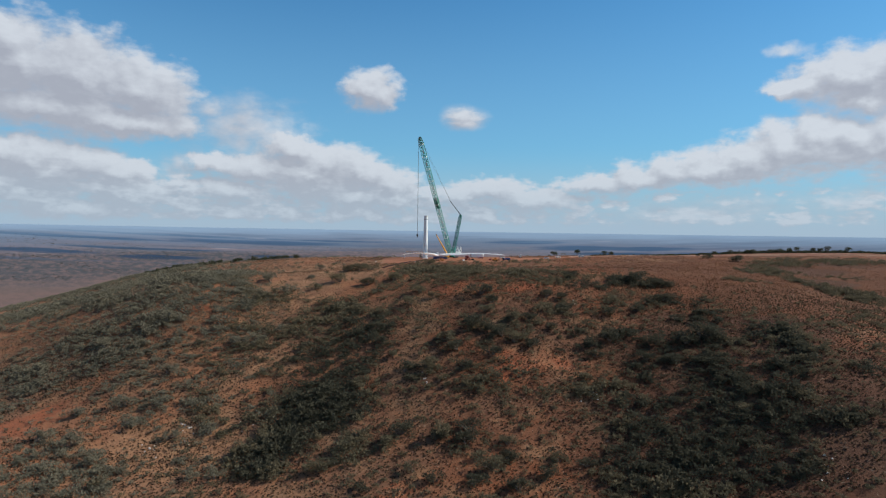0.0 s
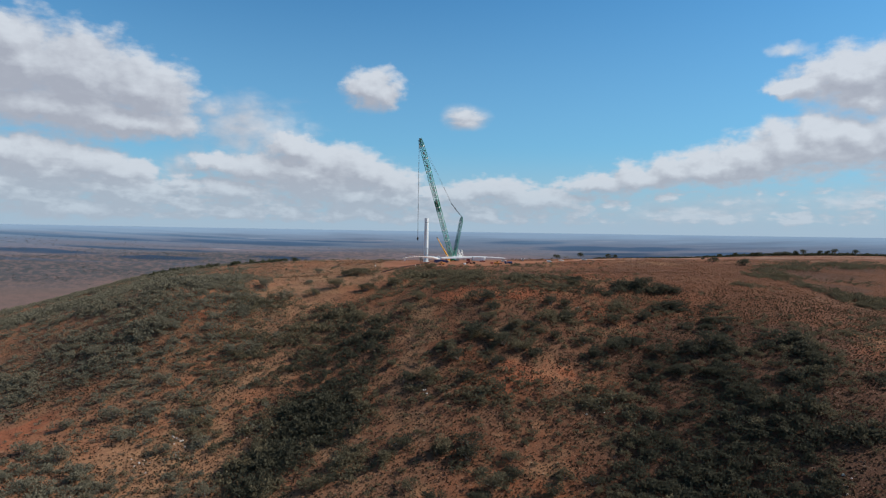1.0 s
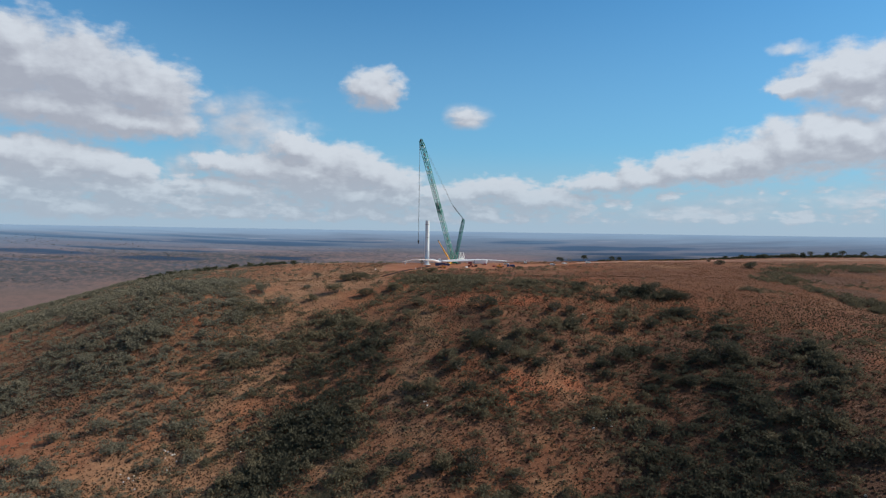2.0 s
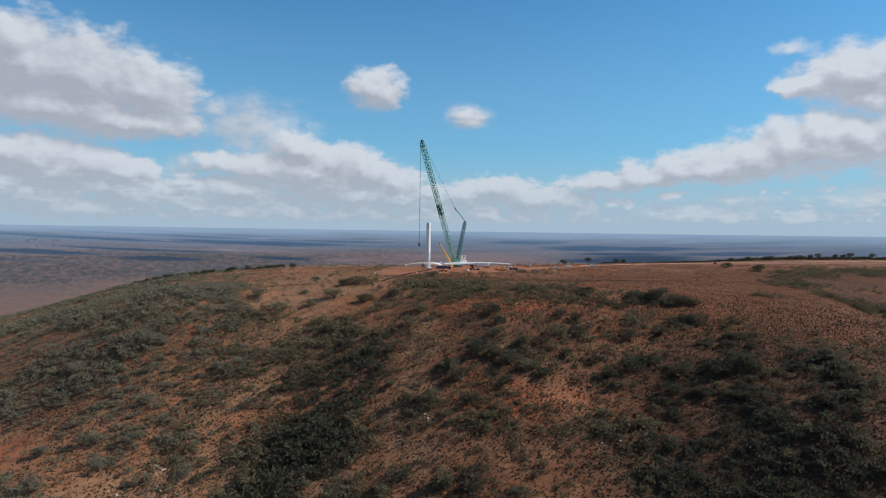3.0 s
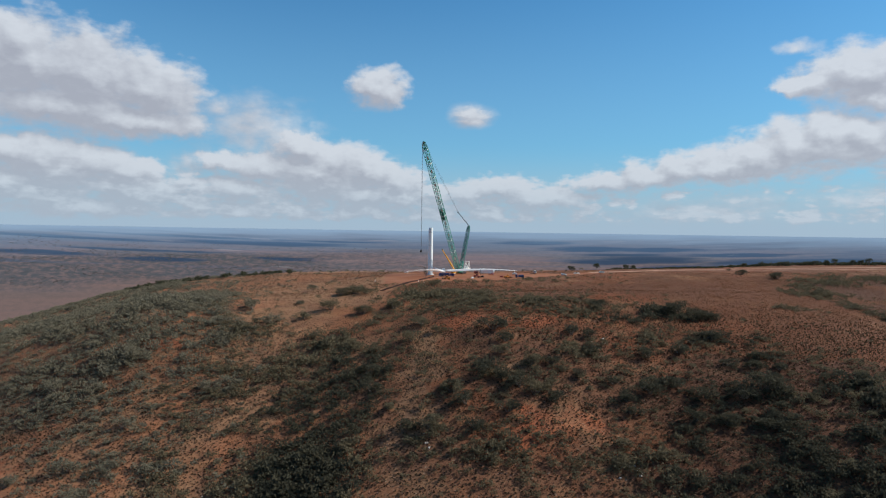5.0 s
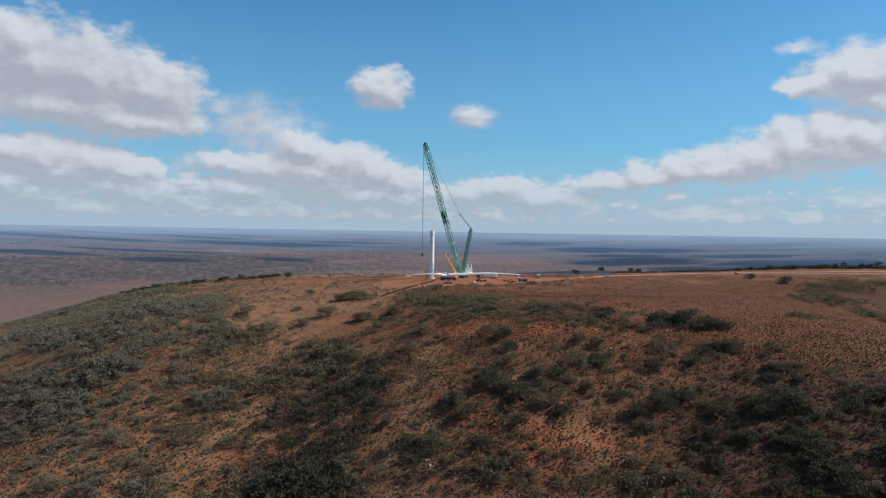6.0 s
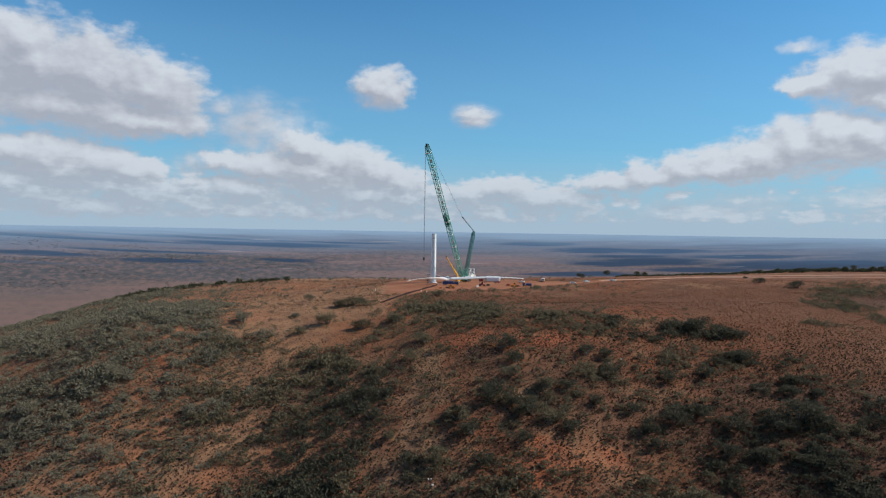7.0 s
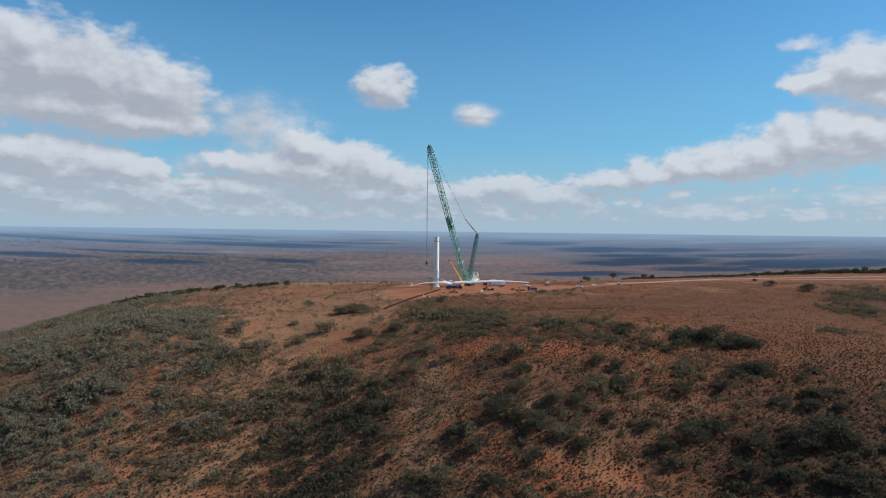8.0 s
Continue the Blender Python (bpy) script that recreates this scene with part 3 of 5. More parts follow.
def thing(name, at, label, category, group="", turn=0.0):
    ob = new(name)
    ob.empty_display_size = 0.5
    z = float(land(at[0], at[1])) if len(at) == 2 else at[2]
    ob.matrix_basis = Matrix.Translation((at[0], at[1], z)) @ Matrix.Rotation(radians(turn), 4, "Z")
    return tagged(ob, label, category, group)


def lattice_mesh(length, w0, w1, bays, chord, lace, d0=None, d1=None):
    """A four-chord lattice along +z, from a w0 to a w1 wide square."""
    bm = bmesh.new()
    d0, d1 = d0 or w0, d1 or w1

    def corner(k, s):
        w, d = w0 + (w1 - w0) * s, d0 + (d1 - d0) * s
        return Vector(((-1, 1, 1, -1)[k] * w / 2, (-1, -1, 1, 1)[k] * d / 2, s * length))

    for k in range(4):
        rod(bm, corner(k, 0), corner(k, 1), chord, seg=6)
    for b in range(bays):
        s0, s1 = b / bays, (b + 1) / bays
        for k in range(4):
            a, c = (k, (k + 1) % 4) if (b + k) % 2 else ((k + 1) % 4, k)
            rod(bm, corner(a, s0), corner(c, s1), lace, seg=4, caps=False)
            rod(bm, corner(k, s0), corner((k + 1) % 4, s0), lace, seg=4, caps=False)
    return bm


def along(a, b):
    """A pose whose z axis runs from a to b."""
    a, b = Vector(a), Vector(b)
    return Matrix.Translation(a) @ (b - a).to_track_quat("Z", "Y").to_matrix().to_4x4()


# ---- the wind turbine under construction ----
def build_tower():
    t = thing("turbine_tower", (0, 0, 0.0), "white steel lower tower of a wind turbine, unfinished", "wind turbine")
    cuts = [(0.0, 2.22), (13.0, 2.17), (26.5, 2.08), (39.2, 1.96), (43.0, 1.92)]
    for (z0, r0), (z1, r1) in zip(cuts, cuts[1:]):
        bm = bmesh.new()
        for k in range(4):
            a, b = k / 4, (k + 1) / 4
            rod(bm, (0, 0, z0 + (z1 - z0) * a), (0, 0, z0 + (z1 - z0) * b - 0.02), r0 + (r1 - r0) * a, r0 + (r1 - r0) * b, 40, True)
        part("tower_section", bm, WHITE_STEEL, t)
        bm = bmesh.new()
        rod(bm, (0, 0, z1 - (0.3 if z1 > 30 else 0.06)), (0, 0, z1 + 0.02), r1 + 0.06, r1 + 0.06, 40)
        part("flange", bm, DARK if z1 < 42 else PALE, t, "bolted flange ring")
    bm = bmesh.new()
    rod(bm, (0, 0, -0.2), (0, 0, 0.35), 3.4, 3.2, 40)
    part("foundation", bm, PALE, t, "round concrete foundation plinth")
    bm = bmesh.new()
    box(bm, (-0.6, -2.18, 2.6), (0.95, 0.12, 2.3), 0.0, bevel=0.05)
    part("door", bm, PALE, t, "grey steel entrance door")
    bm = bmesh.new()
    for k in range(6):
        box(bm, (-0.6, -2.5 - 0.28 * k, 1.3 - 0.2 * k), (1.1, 0.28, 0.05))
    for s in (-0.58, 0.58):
        rod(bm, (-0.6 + s, -2.3, 2.4), (-0.6 + s, -4.0, 1.25), 0.03)
        rod(bm, (-0.6 + s, -4.0, 0.1), (-0.6 + s, -4.0, 1.25), 0.03)
    part("stair", bm, PALE, t, "short steel stair with handrails")


def blade_mesh(length):
    """A turbine blade along +x: round root, broad shoulder, thin curved tip."""
    rows, n = [], 16
    for k in range(27):
        s = k / 26
        x = s * length
        chord = 2.3 + 0.45 * math.exp(-((s - 0.2) / 0.13) ** 2) - 2.15 * max(0, s - 0.12) / 0.88
        chord = max(0.75, chord) if s < 0.98 else 0.15
        thick = chord * (1.0 - 0.82 * min(1, s / 0.24) ** 0.8)
        thick = max(thick, 0.22)
        if s < 0.04:
            chord = thick = 2.45
        twist = radians(50 + 14 * (1 - s) ** 2)
        up = 2.5 * math.sin(math.pi * 0.5 * min(1, s / 0.7)) - 1.0 * max(0, (s - 0.7) / 0.3) ** 1.5
        ring = []
        for j in range(n):
            a = 2 * math.pi * j / n
            cy, cz = math.cos(a) * chord / 2, math.sin(a) * thick / 2 * (1.0 if s < 0.1 else 0.65 + 0.35 * math.cos(a))
            cy += 0.22 * (chord - 2.45) * min(1, s / 0.2)
            ring.append((x, cy * math.cos(twist) - cz * math.sin(twist), cz * math.cos(twist) + cy * math.sin(twist) + up))
        rows.append(ring)
    bm = bmesh.new()
    vs = [[bm.verts.new(p) for p in ring] for ring in rows]
    for a, b in zip(vs, vs[1:]):
        for j in range(n):
            bm.faces.new((a[j], a[(j + 1) % n], b[(j + 1) % n], b[j]))
    bm.faces.new(vs[0][::-1])
    bm.faces.new(vs[-1])
    bmesh.ops.recalc_face_normals(bm, faces=bm.faces)
    return bm


def build_rotor():
    t = thing("turbine_rotor", (12.3, -1.0), "white three-bladed rotor assembled flat on the ground", "rotor")
    for k, turn in enumerate((1.0, 121.0, 241.0)):
        m = Matrix.Translation((0, 0, 3.4)) @ Matrix.Rotation(radians(turn), 4, "Z") @ Matrix.Rotation(radians(-0.6 if k == 2 else 0), 4, "Y") @ Matrix.Translation((1.4, 0, 0))
        b = part("blade", blade_mesh(66.5), WHITE, t, "", m, False)
        bm = bmesh.new()
        rod(bm, (0.05, 0, 0), (0.5, 0, 0), 1.32, 1.32, 24)
        part("root_ring", bm, PALE, b, "grey blade root ring")
        bm = bmesh.new()
        for s in (-0.9, 0.9):
            rod(bm, (33, s, -3.3), (33, s * 0.5, 1.7), 0.09)
            rod(bm, (31.2, s, -3.3), (33, s * 0.5, 1.7), 0.07)
        box(bm, (33, 0, 1.6), (1.0, 1.9, 0.2))
        box(bm, (32.2, 0, -3.3), (2.8, 2.6, 0.12))
        part("blade_stand", bm, DARK, t, "dark steel trestle under the blade", m)
    bm = bmesh.new()
    bmesh.ops.create_uvsphere(bm, u_segments=24, v_segments=12, radius=2.0, matrix=Matrix.Translation((0, 0, 3.4)) @ Matrix.Diagonal((1, 1, 0.95, 1)))
    part("hub", bm, WHITE, t, "", None, False)
    bm = bmesh.new()
    rows = [(1.95, 3.7), (1.9, 4.5), (1.6, 5.2), (1.0, 5.75), (0.35, 6.0)]
    for (r0, z0), (r1, z1) in zip(rows, rows[1:]):
        rod(bm, (0, 0, z0), (0, 0, z1), r0, r1, 24)
    part("nose_cone", bm, WHITE, t, "", None, False)
    bm = bmesh.new()
    rod(bm, (0, 0, 0.0), (0, 0, 1.6), 1.7, 1.5, 20)
    part("hub_stand", bm, DARK, t, "dark steel hub stand")


def build_nacelle():
    t = thing("nacelle", (53.5, 13.0), "white boxy turbine nacelle waiting on the pad", "nacelle", turn=-2)
    bm = bmesh.new()
    box(bm, (0, 0, 2.6), (12.6, 4.0, 4.1), bevel=0.22)
    part("housing", bm, WHITE, t)
    bm = bmesh.new()
    box(bm, (-6.35, 0, 2.5), (0.35, 3.2, 3.0), bevel=0.1)
    part("rear_panel", bm, PALE, t, "pale grey end panel")
    bm = bmesh.new()
    rod(bm, (6.2, 0, 2.6), (7.3, 0, 2.6), 1.35, 1.2, 20)
    part("main_bearing", bm, PALE, t, "grey rotor shaft flange")
    for x in (-4.2, 4.2):
        bm = bmesh.new()
        box(bm, (x, 0, 0.38), (0.7, 3.6, 0.75), bevel=0.05)
        part("cradle", bm, DARK, t, "dark steel transport cradle")
    bm = bmesh.new()
    box(bm, (-3.0, 0, 4.75), (2.4, 2.2, 0.6), bevel=0.12)
    part("cooler", bm, PALE, t, "grey roof cooler box")
    for k in range(5):
        bm = bmesh.new()
        box(bm, (-4 + 2.0 * k, -2.02, 2.6), (0.06, 0.05, 3.2))
        part("panel_joint", bm, PALE, t)


# ---- the crawler crane ----
def build_crane():
    t = thing("crawler_crane", (27.7, 14.0), "large green lattice-boom crawler crane with a raised mast", "crane", turn=63.9)
    for y in (-4.2, 4.2):
        bm = bmesh.new()
        box(bm, (0, y, 0.95), (10.6, 1.5, 1.7), bevel=0.5)
        track = part("crawler_track", bm, DARK, t, "dark steel crawler track")
        for k in range(26):
            bm = bmesh.new()
            box(bm, (-5.0 + 0.4 * k, y, 1.83), (0.3, 1.7, 0.09))
            part("track_shoe", bm, DARK, track)
    bm = bmesh.new()
    box(bm, (0, 0, 1.6), (5.0, 7.2, 1.1), bevel=0.2)
    rod(bm, (0, 0, 2.1), (0, 0, 2.9), 2.0, 2.0, 24)
    part("carbody", bm, GREEN, t)
    bm = bmesh.new()
    box(bm, (2.6, 0, 3.9), (11.5, 3.2, 1.9), bevel=0.15)
    box(bm, (-1.0, 0, 5.2), (3.5, 2.6, 0.9), bevel=0.1)
    body = part("superstructure", bm, GREEN, t)
    bm = bmesh.new()
    for k in range(4):
        box(bm, (4.2, -1.63, 3.5 + 0.3 * k), (5.0, 0.04, 0.14))
    part("vent_grille", bm, DARK, body, "dark ventilation louvres")
    bm = bmesh.new()
    box(bm, (-3.6, -2.7, 4.4), (2.4, 1.6, 2.3), bevel=0.2)
    cab = part("cab", bm, PALE, t, "pale grey operator's cab")
    bm = bmesh.new()
    box(bm, (-4.82, -2.7, 4.8), (0.05, 1.3, 1.3))
    box(bm, (-3.6, -3.52, 4.8), (1.9, 0.05, 1.2))
    part("cab_window", bm, GLASS, cab, "dark cab glass")
    for k in range(5):
        for y in (-2.9, 2.9):
            bm = bmesh.new()
            box(bm, (7.6, y, 3.2 + 0.72 * k), (2.4, 2.3, 0.66), bevel=0.08)
            part("counterweight", bm, PALE, t, "pale counterweight slab")
    for x in (3.0, 5.4):
        bm = bmesh.new()
        rod(bm, (x, -1.3, 5.5), (x, 1.3, 5.5), 0.65, 0.65, 18)
        rod(bm, (x, -1.4, 5.5), (x, -1.3, 5.5), 0.95, 0.95, 18)
        rod(bm, (x, 1.3, 5.5), (x, 1.4, 5.5), 0.95, 0.95, 18)
        part("winch_drum", bm, ROPE, t, "rope-wound winch drum")
    # white rear frame: two A-shaped trusses with cross bars, a platform and winch housings
    bm = bmesh.new()
    for y in (-6.4, -3.0, 2.8):
        rod(bm, (1.5, y, 3.0), (8.4, y, 11.6), 0.17)
        rod(bm, (8.4, y, 3.0), (8.4, y, 11.6), 0.15)
        rod(bm, (1.5, y, 4.8), (11.4, y, 4.8), 0.16)
        rod(bm, (5.0, y, 7.4), (8.4, y, 6.0), 0.11)
        rod(bm, (4.4, y, 4.8), (5.6, y, 8.0), 0.11)
        rod(bm, (8.4, y, 11.6), (11.4, y, 4.8), 0.13)
        rod(bm, (8.4, y, 8.4), (10.4, y, 7.0), 0.09)
    for x, z in ((8.4, 11.6), (8.4, 9.0), (5.0, 7.4), (11.4, 4.8), (1.5, 4.8)):
        rod(bm, (x, -6.4, z), (x, 2.8, z), 0.12)
    for y in (-6.4, -3.0):
        rod(bm, (8.4, y, 6.0), (8.4, -9.4 - y, 9.0), 0.09)
    box(bm, (6.6, -4.7, 4.6), (8.6, 3.6, 0.18))
    box(bm, (9.4, -4.7, 5.5), (2.0, 2.0, 1.4), bevel=0.1)
    box(bm, (3.4, -4.7, 5.2), (1.4, 1.6, 1.0), bevel=0.1)
    part("gantry", bm, BODY_WHITE, t, "white steel winch frame")
    for y in (-2.1, 2.1):
        bm = bmesh.new()
        for x in (1.0, 5.0, 9.0):
            rod(bm, (x, y, 4.85), (x, y, 6.0), 0.04)
        rod(bm, (1.0, y, 6.0), (9.0, y, 6.0), 0.04)
        part("handrail", bm, PALE, t, "pale handrail")

    # main boom: foot, eight alike sections with white plates, head
    foot, tip = Vector((-3.4, 0, 3.6)), Vector((-78.6, 0, 113.2))
    way = (tip - foot).normalized()
    total = (tip - foot).length
    lay = along(foot, tip) @ Matrix.Rotation(radians(0), 4, "Z")
    fl, hl = 9.0, 6.0
    part("boom_foot", lattice_mesh(fl, 3.0, 3.5, 3, 0.27, 0.15, 1.2, 3.5), GREEN, t, "", lay)
    n = 9
    step = (total - fl - hl) / n
    shared = None
    for k in range(n):
        m = lay @ Matrix.Translation((0, 0, fl + step * k))
        if shared is None:
            shared = part("boom_section", lattice_mesh(step, 3.5, 3.5, 6, 0.21, 0.105), GREEN, t, "", m)
            ob = shared
        else:
            ob = new("boom_section", shared.data)
            ob.parent, ob.matrix_basis = t, m
        bm = bmesh.new()
        box(bm, (0, 0, step - 0.5), (3.8, 3.8, 0.5))
        bmesh.ops.delete(bm, geom=[f for f in bm.faces if abs(f.normal.z) > 0.9], context="FACES")
        part("joint_plate", bm, PALE, ob, "white section plate")
        bm = bmesh.new()
        box(bm, (1.2, -1.85, step * 0.45), (1.2, 0.08, 2.8))
        part("name_plate", bm, PALE, ob, "white plate")
    bm = lattice_mesh(12.0, 2.8, 2.8, 4, 0.3, 0.24)
    box(bm, (0, 0.0, 6.0), (1.9, 0.4, 11.0))
    part("boom_stiffener", bm, DARK_GREEN, t, "darker green braced boom part", lay @ Matrix.Translation((0, 0, fl + step * 3.6)))
    head = part("boom_head", lattice_mesh(hl, 3.5, 1.8, 3, 0.26, 0.16, 3.5, 2.6), DARK_GREEN, t, "", lay @ Matrix.Translation((0, 0, fl + step * n)))
    for k in (-0.5, -0.17, 0.17, 0.5):
        bm = bmesh.new()
        rod(bm, (k - 0.08, 0, hl), (k + 0.08, 0, hl), 0.9, 0.9, 20)
        part("sheave", bm, DARK, head, "dark steel rope sheave")
    bm = bmesh.new()
    for s in (-0.8, 0.8):
        rod(bm, (s, 0, hl - 2.0), (s * 0.8, 1.6, hl + 0.8), 0.16)
        rod(bm, (s, 0, hl + 0.3), (s * 0.8, 1.6, hl + 0.8), 0.16)
    part("head_bracket", bm, DARK_GREEN, head)

    # derrick mast with a thin strut at its top
    mfoot, mtop = Vector((2.2, 0, 4.2)), Vector((21.2, 0, 45.6))
    ml = (mtop - mfoot).length
    mlay = along(mfoot, mtop)
    part("mast_foot", lattice_mesh(8.0, 2.8, 2.5, 4, 0.28, 0.16, 1.4, 2.5), GREEN, t, "", mlay)
    ms = (ml - 12.0) / 3
    shared = None
    for k in range(3):
        m = mlay @ Matrix.Translation((0, 0, 8.0 + ms * k))
        if shared is None:
            shared = part("mast_section", lattice_mesh(ms, 2.5, 2.5, 5, 0.24, 0.13), DARK_GREEN, t, "", m)
        else:
            ob = new("mast_section", shared.data)
            ob.parent, ob.matrix_basis = t, m
        bm = bmesh.new()
        box(bm, (1.0, -1.35, ms * 0.8), (0.8, 0.08, 1.5))
        part("joint_plate", bm, PALE, t, "white section plate", m)
    part("mast_head", lattice_mesh(4.0, 2.5, 1.3, 2, 0.28, 0.18), DARK_GREEN, t, "", mlay @ Matrix.Translation((0, 0, ml - 4.0)))
    spread_tip = Vector((-5.6, 0, 58.0))
    bm = bmesh.new()
    for y in (-0.35, 0.35):
        rod(bm, mtop + Vector((0, y, 0)), spread_tip + Vector((0, y, 0)), 0.17)
    for k in range(8):
        a = mtop.lerp(spread_tip, (k + 0.5) / 8)
        rod(bm, a + Vector((0, -0.35, 0)), a + Vector((0, 0.35, 0)), 0.09)
    box(bm, spread_tip, (0.9, 1.1, 0.7))
    part("pendant_strut", bm, DARK, t, "dark pendant strut")
    bm = bmesh.new()
    for y in (-0.7, 0.7):
        rod(bm, spread_tip + Vector((0, y * 0.5, 0)), tip + Vector((0.6, y, 0)), 0.07)
        rod(bm, mtop + Vector((0, y, 0)), Vector((9.4, y * 2.2, 6.4)), 0.05)
        rod(bm, mtop + Vector((0.5, y, 0)), Vector((8.4, y * 2.2, 11.4)), 0.05)
    part("pendant", bm, ROPE, t, "taut steel pendant ropes")
    # hoist rope and hook block hanging plumb from the head
    drop = tip + way * 0.8 + Vector((-1.3, 0, 0.2))
    hook = Vector((drop.x, drop.y, 23.0))
    bm = bmesh.new()
    for x in (-0.22, 0.22):
        for y in (-0.16, 0.16):
            rod(bm, drop + Vector((x, y, 0)), hook + Vector((x, y, 0.8)), 0.055, None, 5)
    part("hoist_rope", bm, ROPE, t, "hoist rope falls")
    bm = bmesh.new()
    box(bm, hook + Vector((0, 0, 0.2)), (1.8, 1.3, 2.3), bevel=0.4)
    blk = part("hook_block", bm, DARK, t, "dark hook block")
    bm = bmesh.new()
    prev = None
    for k in range(11):
        a = radians(100 - 27 * k)
        p = hook + Vector((0.5 * math.cos(a), 0, -1.6 + 0.5 * math.sin(a)))
        if prev is not None:
            rod(bm, prev, p, 0.14)
        prev = p
    rod(bm, hook + Vector((0, 0, -0.7)), hook + Vector((0, 0, -1.2)), 0.14)
    part("hook", bm, DARK, blk)


def wheel_set(t, spots, r, w, body_rim=PALE):
    for x, y in spots:
        bm = bmesh.new()
        rod(bm, (x, y - w / 2, r), (x, y + w / 2, r), r, r, 18)
        wheel = part("wheel", bm, RUBBER, t, "black tyre")
        bm = bmesh.new()
        s = 1 if y > 0 else -1
        rod(bm, (x, y + s * (w / 2 - 0.02), r), (x, y + s * (w / 2 + 0.02), r), r * 0.55, r * 0.5, 12)
        part("rim", bm, body_rim, wheel)


def build_mobile_crane():
    t = thing("mobile_crane", (22.6, 7.5), "yellow telescopic mobile crane with its boom raised", "crane", turn=70)
    bm = bmesh.new()
    box(bm, (0, 0, 1.25), (11.5, 2.6, 0.8), bevel=0.12)
    part("chassis", bm, YELLOW, t)
    wheel_set(t, [(x, y) for x in (-4.4, -2.8, -1.2, 2.6, 4.2) for y in (-1.15, 1.15)], 0.68, 0.42)
    bm = bmesh.new()
    box(bm, (-5.0, 0, 2.2), (1.9, 2.4, 1.5), bevel=0.2)
    cab = part("driver_cab", bm, YELLOW, t)
    bm = bmesh.new()
    box(bm, (-5.97, 0, 2.45), (0.05, 2.0, 0.75))
    box(bm, (-5.0, -1.22, 2.5), (1.3, 0.05, 0.7))
    part("windscreen", bm, GLASS, cab, "dark glass")
    bm = bmesh.new()
    box(bm, (1.2, 0, 2.4), (4.6, 2.5, 1.5), bevel=0.15)
    part("upper_works", bm, YELLOW, t)
    bm = bmesh.new()
    box(bm, (4.2, 0, 2.5), (1.6, 2.6, 1.4), bevel=0.1)
    part("counterweight", bm, DARK, t, "dark counterweight")
    a, b = Vector((1.8, 0, 3.0)), Vector((-35.0, 0, 23.6))
    lay, full = along(a, b), (b - a).length
    for k, (s0, s1, w) in enumerate(((0, 0.42, 1.05), (0.38, 0.72, 0.85), (0.7, 1.0, 0.66))):
        bm = bmesh.new()
        box(bm, (0, 0, full * (s0 + s1) / 2), (w, w * 1.15, full * (s1 - s0)), bevel=0.1)
        part("boom_stage", bm, YELLOW, t, "", lay)
    bm = bmesh.new()
    rod(bm, (-1.0, 0, 2.6), a.lerp(b, 0.3), 0.22)
    part("lift_ram", bm, PALE, t, "steel lift cylinder")
    bm = bmesh.new()
    box(bm, (0, 0, full + 0.4), (0.8, 1.0, 1.0), bevel=0.1)
    part("boom_head", bm, DARK, t, "dark sheave head", lay)
    for x in (-2.0, 5.2):
        for y in (-3.1, 3.1):
            bm = bmesh.new()
            rod(bm, (x, y * 0.4, 1.1), (x, y, 1.0), 0.14)
            rod(bm, (x, y, 0.06), (x, y, 1.1), 0.12)
            rod(bm, (x, y, 0.0), (x, y, 0.1), 0.45, 0.45, 12)
            part("outrigger", bm, YELLOW, t)


def build_trailer():
    t = thing("flatbed_trailer", (14.8, -21.5), "dark blue low trailer loaded with blue steel boxes", "trailer", turn=1)
    bm = bmesh.new()
    box(bm, (0, 0, 1.1), (14.2, 2.6, 0.35), bevel=0.05)
    part("deck", bm, BLUE, t)
    wheel_set(t, [(x, y) for x in (-6.0, -4.8, -3.6, 5.6) for y in (-1.0, 1.0)], 0.5, 0.4)
    for x, l, h in ((-4.6, 4.4, 1.9), (0.2, 4.6, 2.0), (4.8, 3.9, 1.5)):
        bm = bmesh.new()
        box(bm, (x, 0, 1.28 + h / 2), (l, 2.4, h), bevel=0.06)
        crate = part("crate", bm, BLUE, t)
        bm = bmesh.new()
        for k in range(7):
            box(bm, (x - l / 2 + l * (k + 0.5) / 7, -1.23, 1.28 + h / 2), (0.14, 0.06, h * 0.9))
        part("rib", bm, BLUE, crate)


def build_loader(at, turn, paint, label):
    t = thing("wheel_loader", at, label, "loader", turn=turn)
    bm = bmesh.new()
    box(bm, (1.4, 0, 1.6), (3.2, 1.9, 1.3), bevel=0.2)
    box(bm, (-1.3, 0, 1.2), (2.2, 1.2, 0.7), bevel=0.1)
    part("body", bm, paint, t)
    bm = bmesh.new()
    box(bm, (-0.1, 0, 2.6), (1.5, 1.6, 1.6), bevel=0.15)
    cab = part("cab", bm, paint, t)
    bm = bmesh.new()
    for s in (-0.83, 0.83):
        box(bm, (-0.1, s, 2.8), (1.1, 0.04, 0.9))
    box(bm, (-0.88, 0, 2.8), (0.04, 1.3, 0.9))
    part("cab_window", bm, GLASS, cab, "dark glass")
    wheel_set(t, [(x, y) for x in (-1.7, 1.8) for y in (-1.05, 1.05)], 0.8, 0.55, paint)
    bm = bmesh.new()
    for s in (-0.6, 0.6):
        rod(bm, (-1.2, s, 1.9), (-3.4, s, 0.7), 0.14)
    part("lift_arm", bm, paint, t)
    bm = bmesh.new()
    box(bm, (-3.7, 0, 0.6), (1.0, 2.5, 0.12))
    box(bm, (-3.25, 0, 1.0), (0.12, 2.5, 0.9))
    for s in (-1.22, 1.22):
        box(bm, (-3.7, s, 0.9), (1.0, 0.08, 0.7))
    part("bucket", bm, DARK, t, "worn steel bucket")


